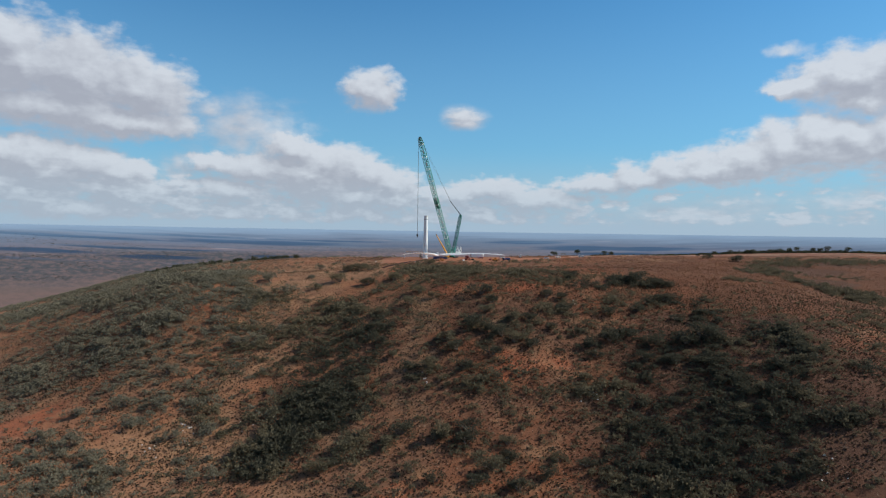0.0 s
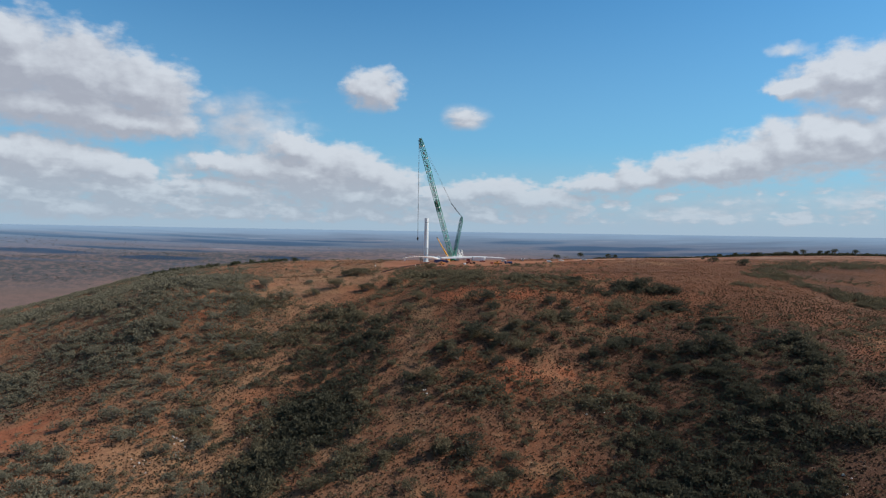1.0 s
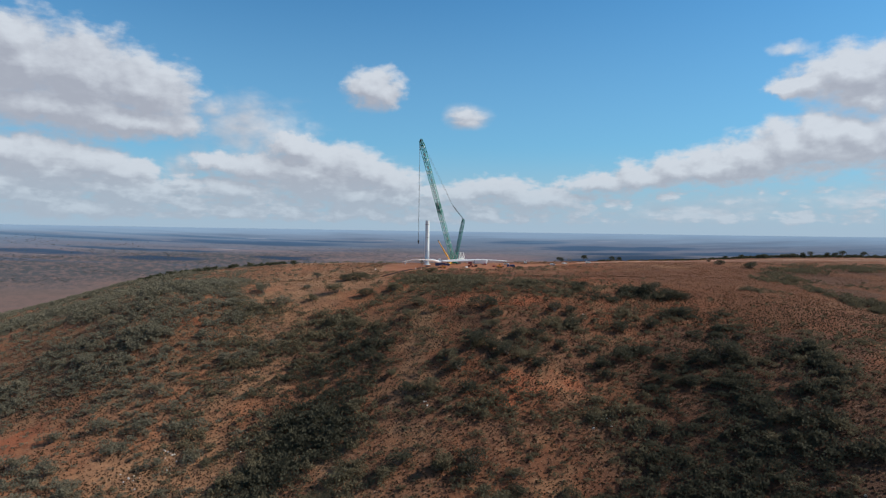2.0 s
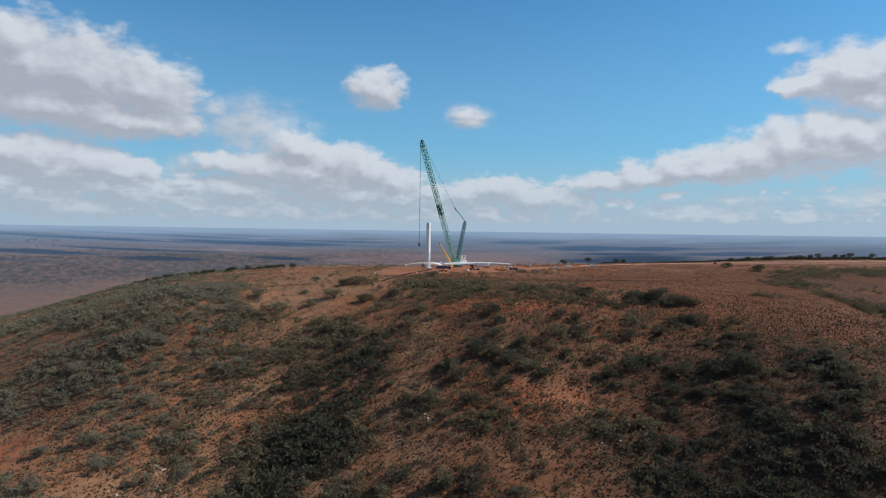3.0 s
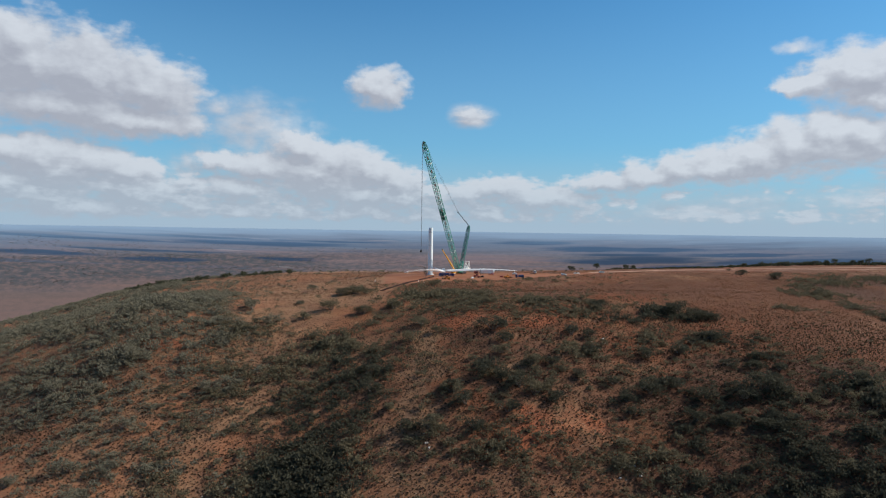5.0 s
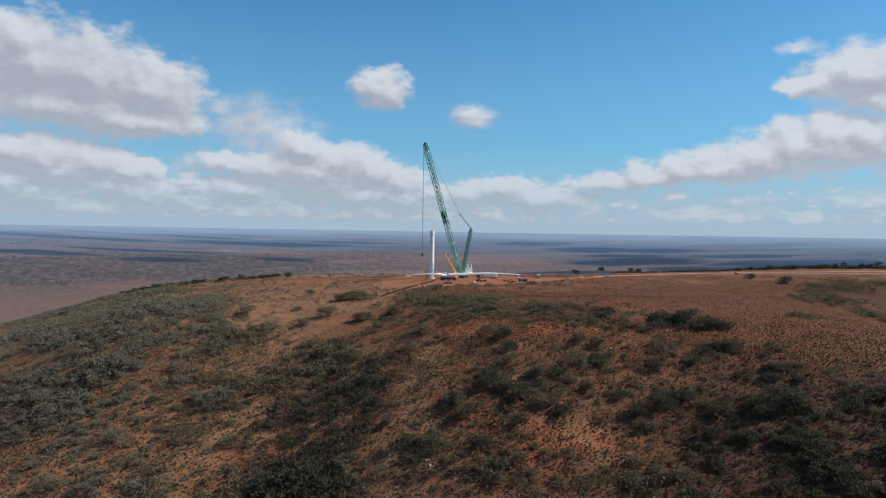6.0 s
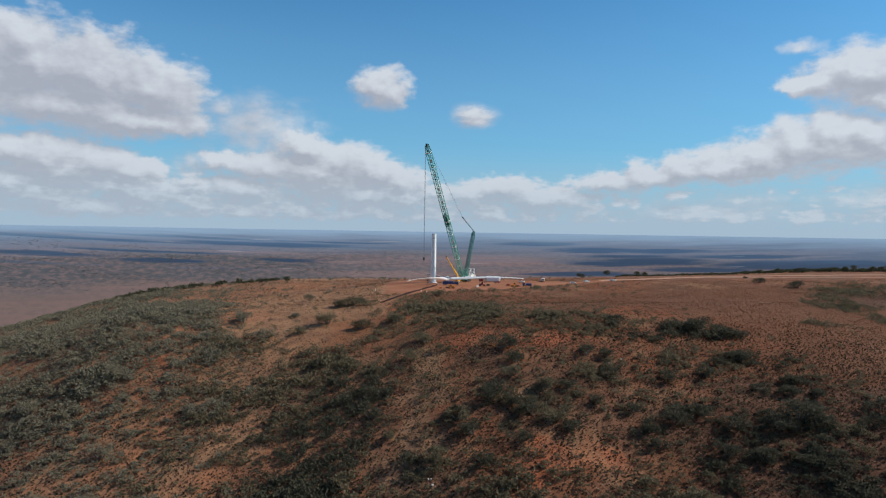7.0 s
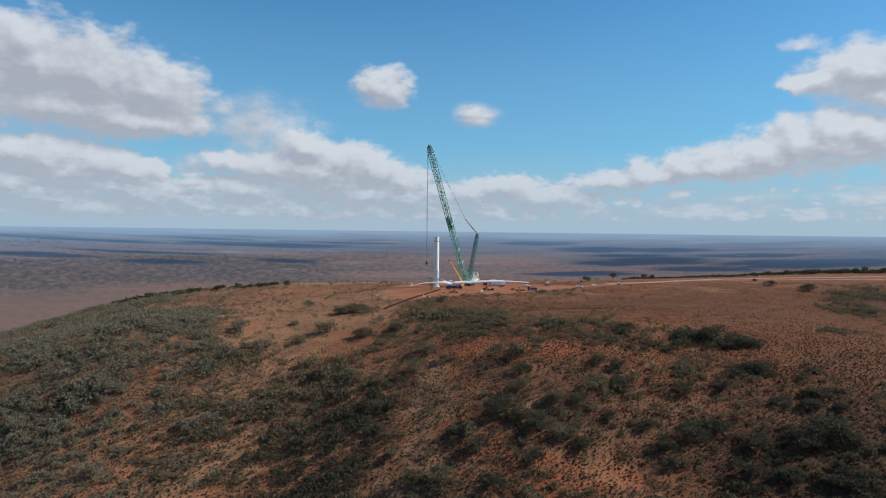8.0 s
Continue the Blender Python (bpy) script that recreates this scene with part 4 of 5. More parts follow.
def build_ute(name, at, turn, paint, label, tray=True, size=1.0):
    """A four-wheel-drive: sills, bonnet, cabin with windows, tray or wagon back, wheels and lamps."""
    t = thing(name, at, label, "car", "parked vehicles", turn)
    if size != 1.0:
        t.scale = (size, size, size)
    bm = bmesh.new()
    box(bm, (0, 0, 0.85), (5.1, 1.85, 0.55), bevel=0.12)
    box(bm, (-1.75, 0, 1.2), (1.5, 1.7, 0.3), bevel=0.1)
    part("body", bm, paint, t)
    bm = bmesh.new()
    w = 1.9 if tray else 3.4
    got = bmesh.ops.create_cube(bm, size=1.0, matrix=Matrix.Translation((-1.05 + w / 2, 0, 1.5)) @ Matrix.Diagonal((w, 1.7, 0.75, 1)))
    for v in got["verts"]:
        if v.co.z > 1.5:
            v.co.y *= 0.82
            v.co.x += 0.45 if v.co.x < -0.2 else -0.15
    cabin = part("cabin", bm, paint, t)
    bm = bmesh.new()
    for s in (-1, 1):
        box(bm, (-0.95 + w / 2 + 0.1, s * 0.80, 1.55), (w * 0.62, 0.04, 0.34), 0, Matrix.Rotation(s * 0.2, 4, "X"))
    box(bm, (-0.86, 0, 1.52), (0.04, 1.35, 0.5), 0, Matrix.Rotation(0.54, 4, "Y"))
    part("window", bm, GLASS, cabin, "dark glass")
    if tray:
        bm = bmesh.new()
        box(bm, (1.75, 0, 1.16), (1.75, 1.8, 0.08))
        for s in (-0.88, 0.88):
            box(bm, (1.75, s, 1.32), (1.75, 0.05, 0.3))
        box(bm, (2.6, 0, 1.32), (0.05, 1.8, 0.3))
        part("tray", bm, paint if paint is not BODY_WHITE else PALE, t, "open cargo tray")
    wheel_set(t, [(x, y) for x in (-1.6, 1.55) for y in (-0.82, 0.82)], 0.4, 0.26)
    for s in (-0.7, 0.7):
        bm = bmesh.new()
        box(bm, (-2.56, s, 0.98), (0.06, 0.35, 0.2), bevel=0.02)
        part("headlight", bm, LAMP_CLEAR, t, "clear headlight")
        bm = bmesh.new()
        box(bm, (2.56, s, 0.98), (0.06, 0.25, 0.25), bevel=0.02)
        part("tail_light", bm, LAMP_RED, t, "red tail light")
    bm = bmesh.new()
    box(bm, (-2.62, 0, 0.65), (0.18, 1.8, 0.22), bevel=0.05)
    part("bumper", bm, DARK, t, "dark bull bar")


def build_truck(at, turn, paint, label):
    t = thing("truck", at, label, "truck", "parked vehicles", turn)
    bm = bmesh.new()
    box(bm, (0.5, 0, 0.95), (7.6, 2.0, 0.3), bevel=0.04)
    part("chassis", bm, DARK, t)
    bm = bmesh.new()
    box(bm, (-2.7, 0, 2.0), (1.8, 2.3, 2.0), bevel=0.18)
    cab = part("cab", bm, paint, t)
    bm = bmesh.new()
    box(bm, (-3.62, 0, 2.35), (0.05, 1.9, 0.8))
    for s in (-1.16, 1.16):
        box(bm, (-2.8, s, 2.35), (1.0, 0.04, 0.7))
    part("window", bm, GLASS, cab, "dark glass")
    bm = bmesh.new()
    box(bm, (1.5, 0, 1.25), (5.4, 2.4, 0.25), bevel=0.03)
    box(bm, (1.5, 0, 2.0), (4.6, 2.2, 1.3), bevel=0.1)
    part("load_bed", bm, paint, t)
    wheel_set(t, [(x, y) for x in (-2.6, 2.0, 3.2) for y in (-0.95, 0.95)], 0.5, 0.34)


def build_crate_stack(at, turn, paint, label, size=(2.6, 2.0, 1.3)):
    t = thing("equipment_crate", at, label, "crate", "site equipment", turn)
    l, w, h = size
    bm = bmesh.new()
    box(bm, (0, 0, 0.16 + h / 2), (l, w, h), bevel=0.06)
    part("body", bm, paint, t)
    for s in (-0.36, 0.36):
        bm = bmesh.new()
        box(bm, (s * l, 0, 0.08), (0.18, w, 0.16))
        part("skid", bm, DARK, t, "dark skid beam")
    bm = bmesh.new()
    box(bm, (0, 0, 0.18 + h), (l * 1.02, w * 1.02, 0.07), bevel=0.02)
    part("lid", bm, paint, t)


def build_marker(at, label):
    t = thing("marker_post", at, label, "post", "site markers")
    bm = bmesh.new()
    rod(bm, (0, 0, 0), (0, 0, 1.9), 0.16, 0.14, 8)
    part("post", bm, BODY_WHITE, t)
    bm = bmesh.new()
    rod(bm, (0, 0, 1.3), (0, 0, 1.6), 0.2, 0.2, 8)
    part("band", bm, ORANGE, t, "orange band")


build_tower()
build_rotor()
build_nacelle()
build_crane()
build_mobile_crane()
build_trailer()
build_loader((14.5, -48.5), 8, ORANGE, "orange wheel loader parked on the pad edge")
build_loader((41.5, -25.0), 175, RED, "dusty dark red compact loader on the pad")
build_ute("parked_car", (56.6, -1.5), 15, RED, "dusty dark red utility on the hardstand", True, 1.0)
build_ute("parked_car", (78.5, 2.0), 170, BODY_WHITE, "white four-wheel-drive utility beside the blade tip")
build_ute("parked_car", (121.5, -11.5), 172, BODY_WHITE, "white wagon parked on the road shoulder", False)
build_ute("parked_car", (135.0, -3.5), 188, BODY_WHITE, "white utility parked on the dirt road")
build_ute("parked_car", (159.5, 1.5), 176, BODY_WHITE, "white wagon parked at the road bend", False)
build_truck((79.5, -23.5), 6, BLUE, "blue service truck at the edge of the pad")
build_truck((98.5, 9.0), 85, BODY_WHITE, "white truck with a dark load on the pad")
build_loader((68.5, -26.5), 190, ORANGE, "small orange loader near the pad edge")
build_crate_stack((64.0, -20.0), 10, RED, "dull red equipment crate on skids")
build_crate_stack((47.0, -22.0), -20, DARK, "dark steel equipment box on skids", (2.0, 1.6, 1.4))
build_crate_stack((37.0, -33.0), 30, PALE, "pale grey equipment box on skids", (2.2, 1.4, 1.0))
build_crate_stack((-21.8, 20.0), 0, BODY_WHITE, "white site box at the back of the pad", (1.3, 1.2, 1.5))
build_crate_stack((43.5, 17.0), 4, RED, "dull red container beside the nacelle", (3.6, 2.2, 2.0))
build_crate_stack((6.0, -52.0), 0, ORANGE, "orange pallet load beside the loader", (2.4, 1.2, 1.0))
build_marker((-45.5, -60.0), "white marker post in the grass")
build_marker((-9.0, -79.5), "white marker post with an orange band by the dark strip")
build_marker((-4.5, -88.5), "white marker post with an orange band at the pad edge")


# ---- plants ----
def sprays(rng, count, lobes, size):
    """Leaf sprays: small quads round the surface of a few overlapping lobes, in a bush one unit wide each way."""
    which = rng.randint(0, len(lobes), count)
    c = np.array([l[:3] for l in lobes])[which]
    r = np.array([l[3] for l in lobes])[which]
    d = rng.normal(size=(count, 3))
    d[:, 2] += 0.35
    d /= np.linalg.norm(d, axis=1)[:, None]
    p = c + d * (r * rng.uniform(0.55, 1.08, count))[:, None] * (1, 1, 0.8)
    p[:, 2] = np.maximum(p[:, 2], 0.04)
    u = d * 0.7 + (0, 0, 0.25) + rng.normal(size=(count, 3)) * 0.45
    u /= np.linalg.norm(u, axis=1)[:, None] + 1e-9
    v = np.cross(u, d + rng.normal(size=(count, 3)) * 0.6)
    v /= np.linalg.norm(v, axis=1)[:, None] + 1e-9
    s = 1.3 * size * rng.uniform(0.5, 1.3, (count, 1))
    k = rng.uniform(0.28, 0.56, (count, 1))
    return np.stack([p - u * s, p - v * s * k, p + u * s, p + v * s * k], 1)


def bush_lobes(rng, k, spread_by=0.62):
    out = []
    for j in range(k):
        a, q = rng.uniform(0, 2 * math.pi), spread_by * math.sqrt(rng.uniform(0, 1))
        out.append((q * math.cos(a), q * math.sin(a), rng.uniform(0.28, 0.62) * (1.15 - 0.5 * q), rng.uniform(0.26, 0.44)))
    return out


def quads_mesh(name, quads, mat):
    """One object of all the leaf sprays, three or four corners each."""
    q = quads.reshape(-1, 3)
    return link_mesh(name, q, np.arange(len(q)).reshape(-1, quads.shape[1]), [mat])


def shrub_kind(seed, tall, leaf):
    """A many-stemmed shrub, one unit of radius: stems and a loose crown."""
    rng = np.random.RandomState(seed)
    lobes = bush_lobes(rng, rng.randint(8, 13), 0.72)
    lobes = [(x, y, z * tall, r) for x, y, z, r in lobes]
    t = new("shrub")
    crown = quads_mesh("crown", sprays(rng, 1500, lobes, 0.042), leaf)
    crown.parent = t
    bm = bmesh.new()
    for x, y, z, r in lobes:
        mid = Vector((x * 0.45, y * 0.45, z * 0.5))
        rod(bm, (x * 0.12, y * 0.12, -0.05), mid, 0.028, 0.02, 5, False)
        rod(bm, mid, (x, y, z), 0.02, 0.008, 5, False)
    part("trunk", bm, BARK, t, "thin grey branching trunk")
    return t


# thickets: centre, half width, half depth and cover
THICKETS_NEAR = [(-35, -271, 17, 26, 0.85), (-41, -292, 23, 20, 0.85), (-52, -313, 19, 20, 0.95), (-55, -334, 16, 18, 0.97), (-60, -352, 13, 14, 0.97), (-70, -367, 11, 10, 0.9), (-78, -377, 9, 7, 0.9), (-41, -340, 13, 13, 0.8), (-64, -295, 13, 16, 0.8)]
THICKETS_DARK = [(103, -385, 16, 24, 0.97), (126, -390, 18, 28, 0.97), (148, -398, 14, 25, 0.95), (89, -400, 16, 13, 0.9), (110, -410, 23, 9, 0.95), (137, -421, 15, 9, 0.85), (138, -360, 19, 16, 0.85), (164, -369, 12, 18, 0.85), (121, -343, 15, 16, 0.65), (183, -349, 6, 17, 0.8), (178, -325, 12, 13, 0.75), (147, -322, 15, 14, 0.75), (163, -404, 7, 9, 0.7), (197, -379, 6, 6, 0.8), (97, -366, 7, 10, 0.6), (173, -408, 5, 4, 0.6)]
THICKETS_OPEN = [(22, -334, 25, 12, 0.5), (-32, -371, 22, 9, 0.45), (-151, -376, 22, 12, 0.45), (-234, -247, 32, 21, 0.6), (103, -311, 26, 10, 0.45), (105, -337, 25, 11, 0.5), (78, -348, 19, 6, 0.4), (76, -278, 30, 10, 0.35), (51, -301, 17, 9, 0.35)]
THICKETS_WEST = [(-255, -110, 62, 60, 0.7), (-159, -179, 31, 44, 0.8), (-213, -148, 31, 60, 0.55), (-211, -218, 17, 16, 0.65), (-156, -125, 17, 60, 0.75), (-177, -231, 17, 9, 0.5), (-132, -235, 25, 15, 0.45), (-177, -261, 26, 10, 0.55), (-107, -268, 15, 10, 0.5), (-69, -283, 29, 20, 0.5), (-90, -253, 24, 15, 0.45), (-47, -288, 19, 20, 0.7), (-32, -267, 12, 20, 0.8), (-14, -158, 20, 35, 0.65), (9, -183, 25, 32, 0.75), (39, -207, 21, 24, 0.7), (68, -218, 20, 17, 0.65), (86, -231, 17, 13, 0.5), (-44, -222, 26, 20, 0.5), (-266, -1, 50, 17, 0.8)]
THICKETS_EAST = [(138, -238, 28, 12, 0.8), (107, -244, 16, 11, 0.5), (155, -271, 17, 11, 0.5), (157, -295, 16, 7, 0.65), (149, -319, 16, 12, 0.85), (126, -314, 17, 12, 0.65), (105, -312, 13, 8, 0.5), (114, -330, 18, 10, 0.75), (144, -341, 11, 9, 0.75), (82, -316, 12, 8, 0.45), (81, -281, 14, 9, 0.4), (289, -127, 22, 32, 0.45), (226, -206, 18, 10, 0.5), (340, -55, 22, 25, 0.5), (-183, 43, 32, 14, 0.7), (119, -266, 15, 8, 0.4)]
THICKETS_GULLY = [(297, -107, 12, 36, 0.75), (286, -174, 12, 28, 0.85), (286, -209, 11, 24, 0.9), (294, -225, 13, 21, 0.9), (306, -234, 9, 21, 0.9), (389, -50, 32, 31, 0.6), (366, -16, 22, 25, 0.5), (225, -208, 17, 8, 0.6), (332, -157, 17, 15, 0.5), (427, -47, 16, 40, 0.5), (315, -60, 15, 23, 0.4)]
# bare earth between them: centre, half width, half depth
CLEARINGS = [(-200, -320, 25, 20), (-88, -55, 88, 85), (-72, -145, 66, 52), (-62, -205, 26, 14), (200, -180, 75, 55), (120, -120, 90, 60), (225, -70, 70, 40), (45, -318, 14, 7), (215, -275, 35, 35), (-60, -400, 20, 12), (10, -395, 12, 8), (30, -232, 14, 8), (-15, -300, 9, 22), (-150, -345, 20, 10)]


def scrub_cover(x, y):
    miss = 1 - (0.14 + 0.12 * smooth(-y, 230, 300) + 0.30 * np.exp(-(((x + 105) / 75) ** 2) - ((y + 285) / 48) ** 2) + 0.38 * smooth(-x, -20, 120) * (1 - 0.62 * smooth(-y, 225, 300)) + 0.10 * smooth(-y, 300, 380)) * (1 - smooth(x, 90, 200) * smooth(y, -300, -220))
    for cx, cy, a, b, d in THICKETS_NEAR + THICKETS_DARK + THICKETS_OPEN + THICKETS_WEST + THICKETS_EAST:
        q = ((x - cx) / (a * 1.15)) ** 2 + ((y - cy) / (b * 1.15)) ** 2
        miss = miss * (1 - min(0.97, d * 1.2) * np.exp(-(q**2)))
    cover = 1 - miss
    for cx, cy, a, b in CLEARINGS:
        cover = cover * (1 - 0.93 * np.exp(-((((x - cx) / a) ** 2 + ((y - cy) / b) ** 2) ** 2)))
    for cx, cy, a, b, d in THICKETS_GULLY:
        cover = np.maximum(cover, d * np.exp(-((((x - cx) / a) ** 2 + ((y - cy) / b) ** 2) ** 2)))
    cover = cover * (1.0 + 0.55 * lattice(x, y, 16, 21) + 0.35 * lattice(x, y, 7, 22))
    for cx, cy, a, b, d in THICKETS_NEAR + THICKETS_DARK:
        q = ((x - cx) / (a * 1.1)) ** 2 + ((y - cy) / (b * 1.1)) ** 2
        cover = np.maximum(cover, d * np.exp(-(q**2)) * (0.82 + 0.3 * lattice(x, y, 6, 23)))
    cover = cover * (1 - 0.85 * smooth(y, -30, 10) * smooth(x, -250, -200))
    return np.clip(cover, 0, 1) * (1 - cleared(x, y))


SHRUBS_MIDDLE = [(-53, -146, 24.8), (-44, -150, 15.0), (-62, -148, 14.5), (-146, -116, 8.5), (-114, -182, 16.5), (-96, -208, 15.4), (-62, -189, 16.3), (-41, -200, 12.6), (3, -118, 15.4), (-22, -199, 15.8), (-3, -232, 14.4), (6, -244, 11.1), (-9, -248, 11.0), (35, -255, 16.1), (41, -269, 12.8), (37, -279, 12.4), (26, -294, 21.1), (35, -298, 11.6), (12, -304, 13.6), (18, -313, 13.1), (36, -321, 12.7), (-17, -304, 10.2), (-26, -289, 12.0), (-30, -273, 15.1), (50, -292, 11.8), (60, -291, 9.5), (43, -306, 13.5), (49, -312, 13.2), (57, -316, 10.8), (21, -329, 12.3), (3, -325, 12.5), (-10, -323, 12.6), (98, -231, 14.5), (141, -240, 16.9), (150, -244, 16.7)]
SHRUBS_SIDES = [(133, -238, 11.3), (159, -244, 9.5), (81, -283, 12.2), (72, -300, 9.2), (86, -306, 9.0), (89, -318, 10.7), (101, -314, 13.1), (90, -327, 12.4), (125, -284, 12.2), (109, -287, 12.1), (124, -320, 14.9), (114, -333, 12.1), (148, -322, 19.0), (139, -324, 14.7), (155, -326, 12.5), (154, -302, 11.4), (163, -306, 9.0), (147, -273, 15.2), (135, -273, 10.1), (-150, -259, 7.9), (-164, -241, 14.0), (-111, -271, 15.2), (-173, -264, 15.6), (-198, -254, 13.4), (-144, -295, 14.0), (144, -297, 9.3), (84, -268, 10.3), (75, -266, 10.4), (125, -339, 11.8), (140, -346, 11.5), (-77, -202, 11.3), (-91, -97, 9.7), (292, 3, 13.2), (309, -31, 14.9), (299, 45, 4.7), (-145, -118, 6.5), (-86, -168, 7.7)]
SHRUBS_NEAR = [(8, -373, 12.6), (20, -381, 14.8), (21, -372, 12.7), (-4, -392, 9.4), (5, -400, 9.2), (21, -404, 11.3), (29, -396, 14.0), (36, -391, 9.5), (39, -408, 11.1), (57, -394, 9.4), (51, -401, 9.2), (68, -398, 9.3), (-45, -385, 14.5), (-38, -381, 9.8), (-24, -401, 9.1), (-17, -374, 15.1), (-10, -368, 12.8), (6, -374, 10.1), (37, -382, 9.8), (-145, -337, 14.0), (-138, -321, 11.8), (-179, -326, 11.6), (-186, -347, 16.2), (-152, -366, 17.9), (-167, -352, 13.3), (-182, -366, 7.6), (-135, -371, 10.1), (-122, -346, 10.9), (-104, -344, 13.7), (-103, -377, 9.9), (-158, -387, 9.5), (-157, -320, 14.7), (-91, -378, 9.8)]


def build_shrubs():
    kinds = [shrub_kind(100 + k, 0.85 + 0.06 * (k % 7), (LEAF, DARK_SHADED_LEAF, GREY_LEAF)[k // 7]) for k in range(21)]
    rng = np.random.RandomState(11)
    used = set()
    for k, (x, y, w) in enumerate(SHRUBS_MIDDLE + SHRUBS_SIDES + SHRUBS_NEAR):
        which = k % 7 + (7 if x > 60 or (y < -250 and x > -90 and k % 3) else 14 if x < -85 else 0)
        kind = kinds[which]
        r = 0.55 * min(w, 22) * rng.uniform(0.92, 1.1)
        h = r * rng.uniform(0.82, 1.05) if w < 14 else r * rng.uniform(0.72, 0.90)
        y = y + 0.3 * r
        m = Matrix.Translation((x, y, float(land(x, y)) - 0.1)) @ Matrix.Rotation(rng.uniform(0, 6.28), 4, "Z")
        if which not in used:
            used.add(which)
            ob = kind
            ob.matrix_basis = m
        else:
            ob = copy_thing(kind, m)
        ob.scale = (r * rng.uniform(0.9, 1.15), r * rng.uniform(0.8, 1.0), h)
        size = "broad spreading" if w > 14 else "rounded" if w > 10.5 else "small"
        tone = ("olive-green", "dark green", "silver-grey")[which // 7]
        tagged(ob, size + " " + tone + " shrub on red stony earth", "shrub", "shrubs on the slope")
    for k, ob in enumerate(kinds):
        if k not in used:
            for o in (*ob.children, ob):
                bpy.data.objects.remove(o)


def build_scrub():
    """The countless smaller bushes, and the tussocks between them."""
    rng = np.random.RandomState(12)
    x, y = rng.uniform(-440, 520, 84000), rng.uniform(-455, 150, 84000)
    ok = (rng.uniform(size=x.size) < scrub_cover(x, y) * 0.95) & (np.abs(x) < 200 + 0.75 * (y + 440))
    x, y = x[ok], y[ok]
    z = land(x, y)
    r = rng.uniform(1.1, 3.7, x.size) * (0.85 + 0.3 * lattice(x, y, 30, 31)) * (0.75 + 0.5 * scrub_cover(x, y)) * (1 + 0.25 * smooth(scrub_cover(x, y), 0.7, 1.0))
    h = r * rng.uniform(0.8, 1.25, x.size)
    a = rng.uniform(0, 2 * math.pi, x.size)
    pick = rng.randint(0, 10, x.size) + np.where(y < -270, 0, np.where(y < -130, 10, 20))
    out, spots = [], []
    for k in range(30):
        count, leaf = ((124, 0.148), (98, 0.155), (66, 0.185))[k // 10]
        s = pick == k
        spots.append(np.repeat(np.stack([x[s], y[s]], -1), count, axis=0))
        v = sprays(rng, count, bush_lobes(rng, rng.randint(7, 12), 0.78), leaf)[:, 1:][None]
        ca, sn = np.cos(a[s])[:, None, None], np.sin(a[s])[:, None, None]
        px = (v[..., 0] * ca - v[..., 1] * sn) * r[s][:, None, None] + x[s][:, None, None]
        py = (v[..., 0] * sn + v[..., 1] * ca) * r[s][:, None, None] + y[s][:, None, None]
        pz = v[..., 2] * h[s][:, None, None] + z[s][:, None, None]
        out.append(np.stack([px, py, pz], -1).reshape(-1, 3, 3))
    out, at = np.concatenate(out), np.concatenate(spots)
    dark = np.zeros(len(at))
    for cx, cy, p, q, d in THICKETS_NEAR + THICKETS_DARK + THICKETS_EAST[:10]:
        dark = np.maximum(dark, 1.6 - np.hypot((at[:, 0] - cx) / p, (at[:, 1] - cy) / q))
    luck = 0.4 * lattice(at[:, 0], at[:, 1], 5.0, 61)
    dark = dark + luck
    grey = smooth(-at[:, 0], 30, 190) + smooth(at[:, 1], -120, 0) * smooth(-at[:, 0], -120, 0) + luck
    kinds = np.where(dark > 0.55, 2, np.where(grey > 0.5, 1, 0))
    for k, (name, mat, label) in enumerate((("olive_scrub", LEAF, "olive-green low scrub over the stony slopes"), ("saltbush_scrub", GREY_LEAF, "silver-grey saltbush scrub on the hillside"), ("mallee_scrub", DARK_SHADED_LEAF, "dense green mallee scrub in the gullies, darkened as if in cloud shade"))):
        tagged(quads_mesh(name, out[kinds == k], mat), label, "scrub", kind="stuff")

    near = np.meshgrid(np.arange(-420, 470, 1.2), np.arange(-440, -200, 1.2))
    top = np.meshgrid(np.arange(-420, 470, 1.7), np.arange(-200, 40, 1.7))
    x, y = (np.concatenate([p.ravel(), q.ravel()]) for p, q in zip(near, top))
    x, y = x + rng.uniform(-0.58, 0.58, x.size), y + rng.uniform(-0.58, 0.58, x.size)
    ok = np.abs(x) < 190 + 0.75 * (y + 440)
    x, y = x[ok], y[ok]
    grassy = smooth(x, 30, 110) * smooth(y, -255, -205)
    keep = 0.85 + 0.20 * lattice(x, y, 40, 41) + 0.30 * lattice(x, y, 9, 42)
    for cx, cy, p, q in CLEARINGS[:1]:
        keep = keep * (1 - 0.9 * np.exp(-((((x - cx) / p) ** 2 + ((y - cy) / q) ** 2) ** 2)))
    ok = (rng.uniform(size=x.size) < keep * 0.9) & (cleared(x, y) < 0.3) & (rng.uniform(size=x.size) < (1 - 0.55 * grassy) * (1 - 0.3 * smooth(y, -200, -130)))
    build_tussocks("tussock_grass", rng, x[ok], y[ok], TUFT, "scattered dark dry tussocks on red earth", 0.54)
    x, y = rng.uniform(-180, 420, 170000), rng.uniform(-255, 30, 170000)
    grassy = np.maximum(smooth(x, 30, 110) * smooth(y, -255, -205), 0.8 * smooth(y, -200, -130))
    ok = (rng.uniform(size=x.size) < grassy * (0.5 + 0.4 * lattice(x, y, 23, 43))) & (cleared(x, y) < 0.3) & (scrub_cover(x, y) < 0.8)
    build_tussocks("dry_grass", rng, x[ok], y[ok], STRAW, "dense straw-brown dry grass on the hilltop", 0.42)


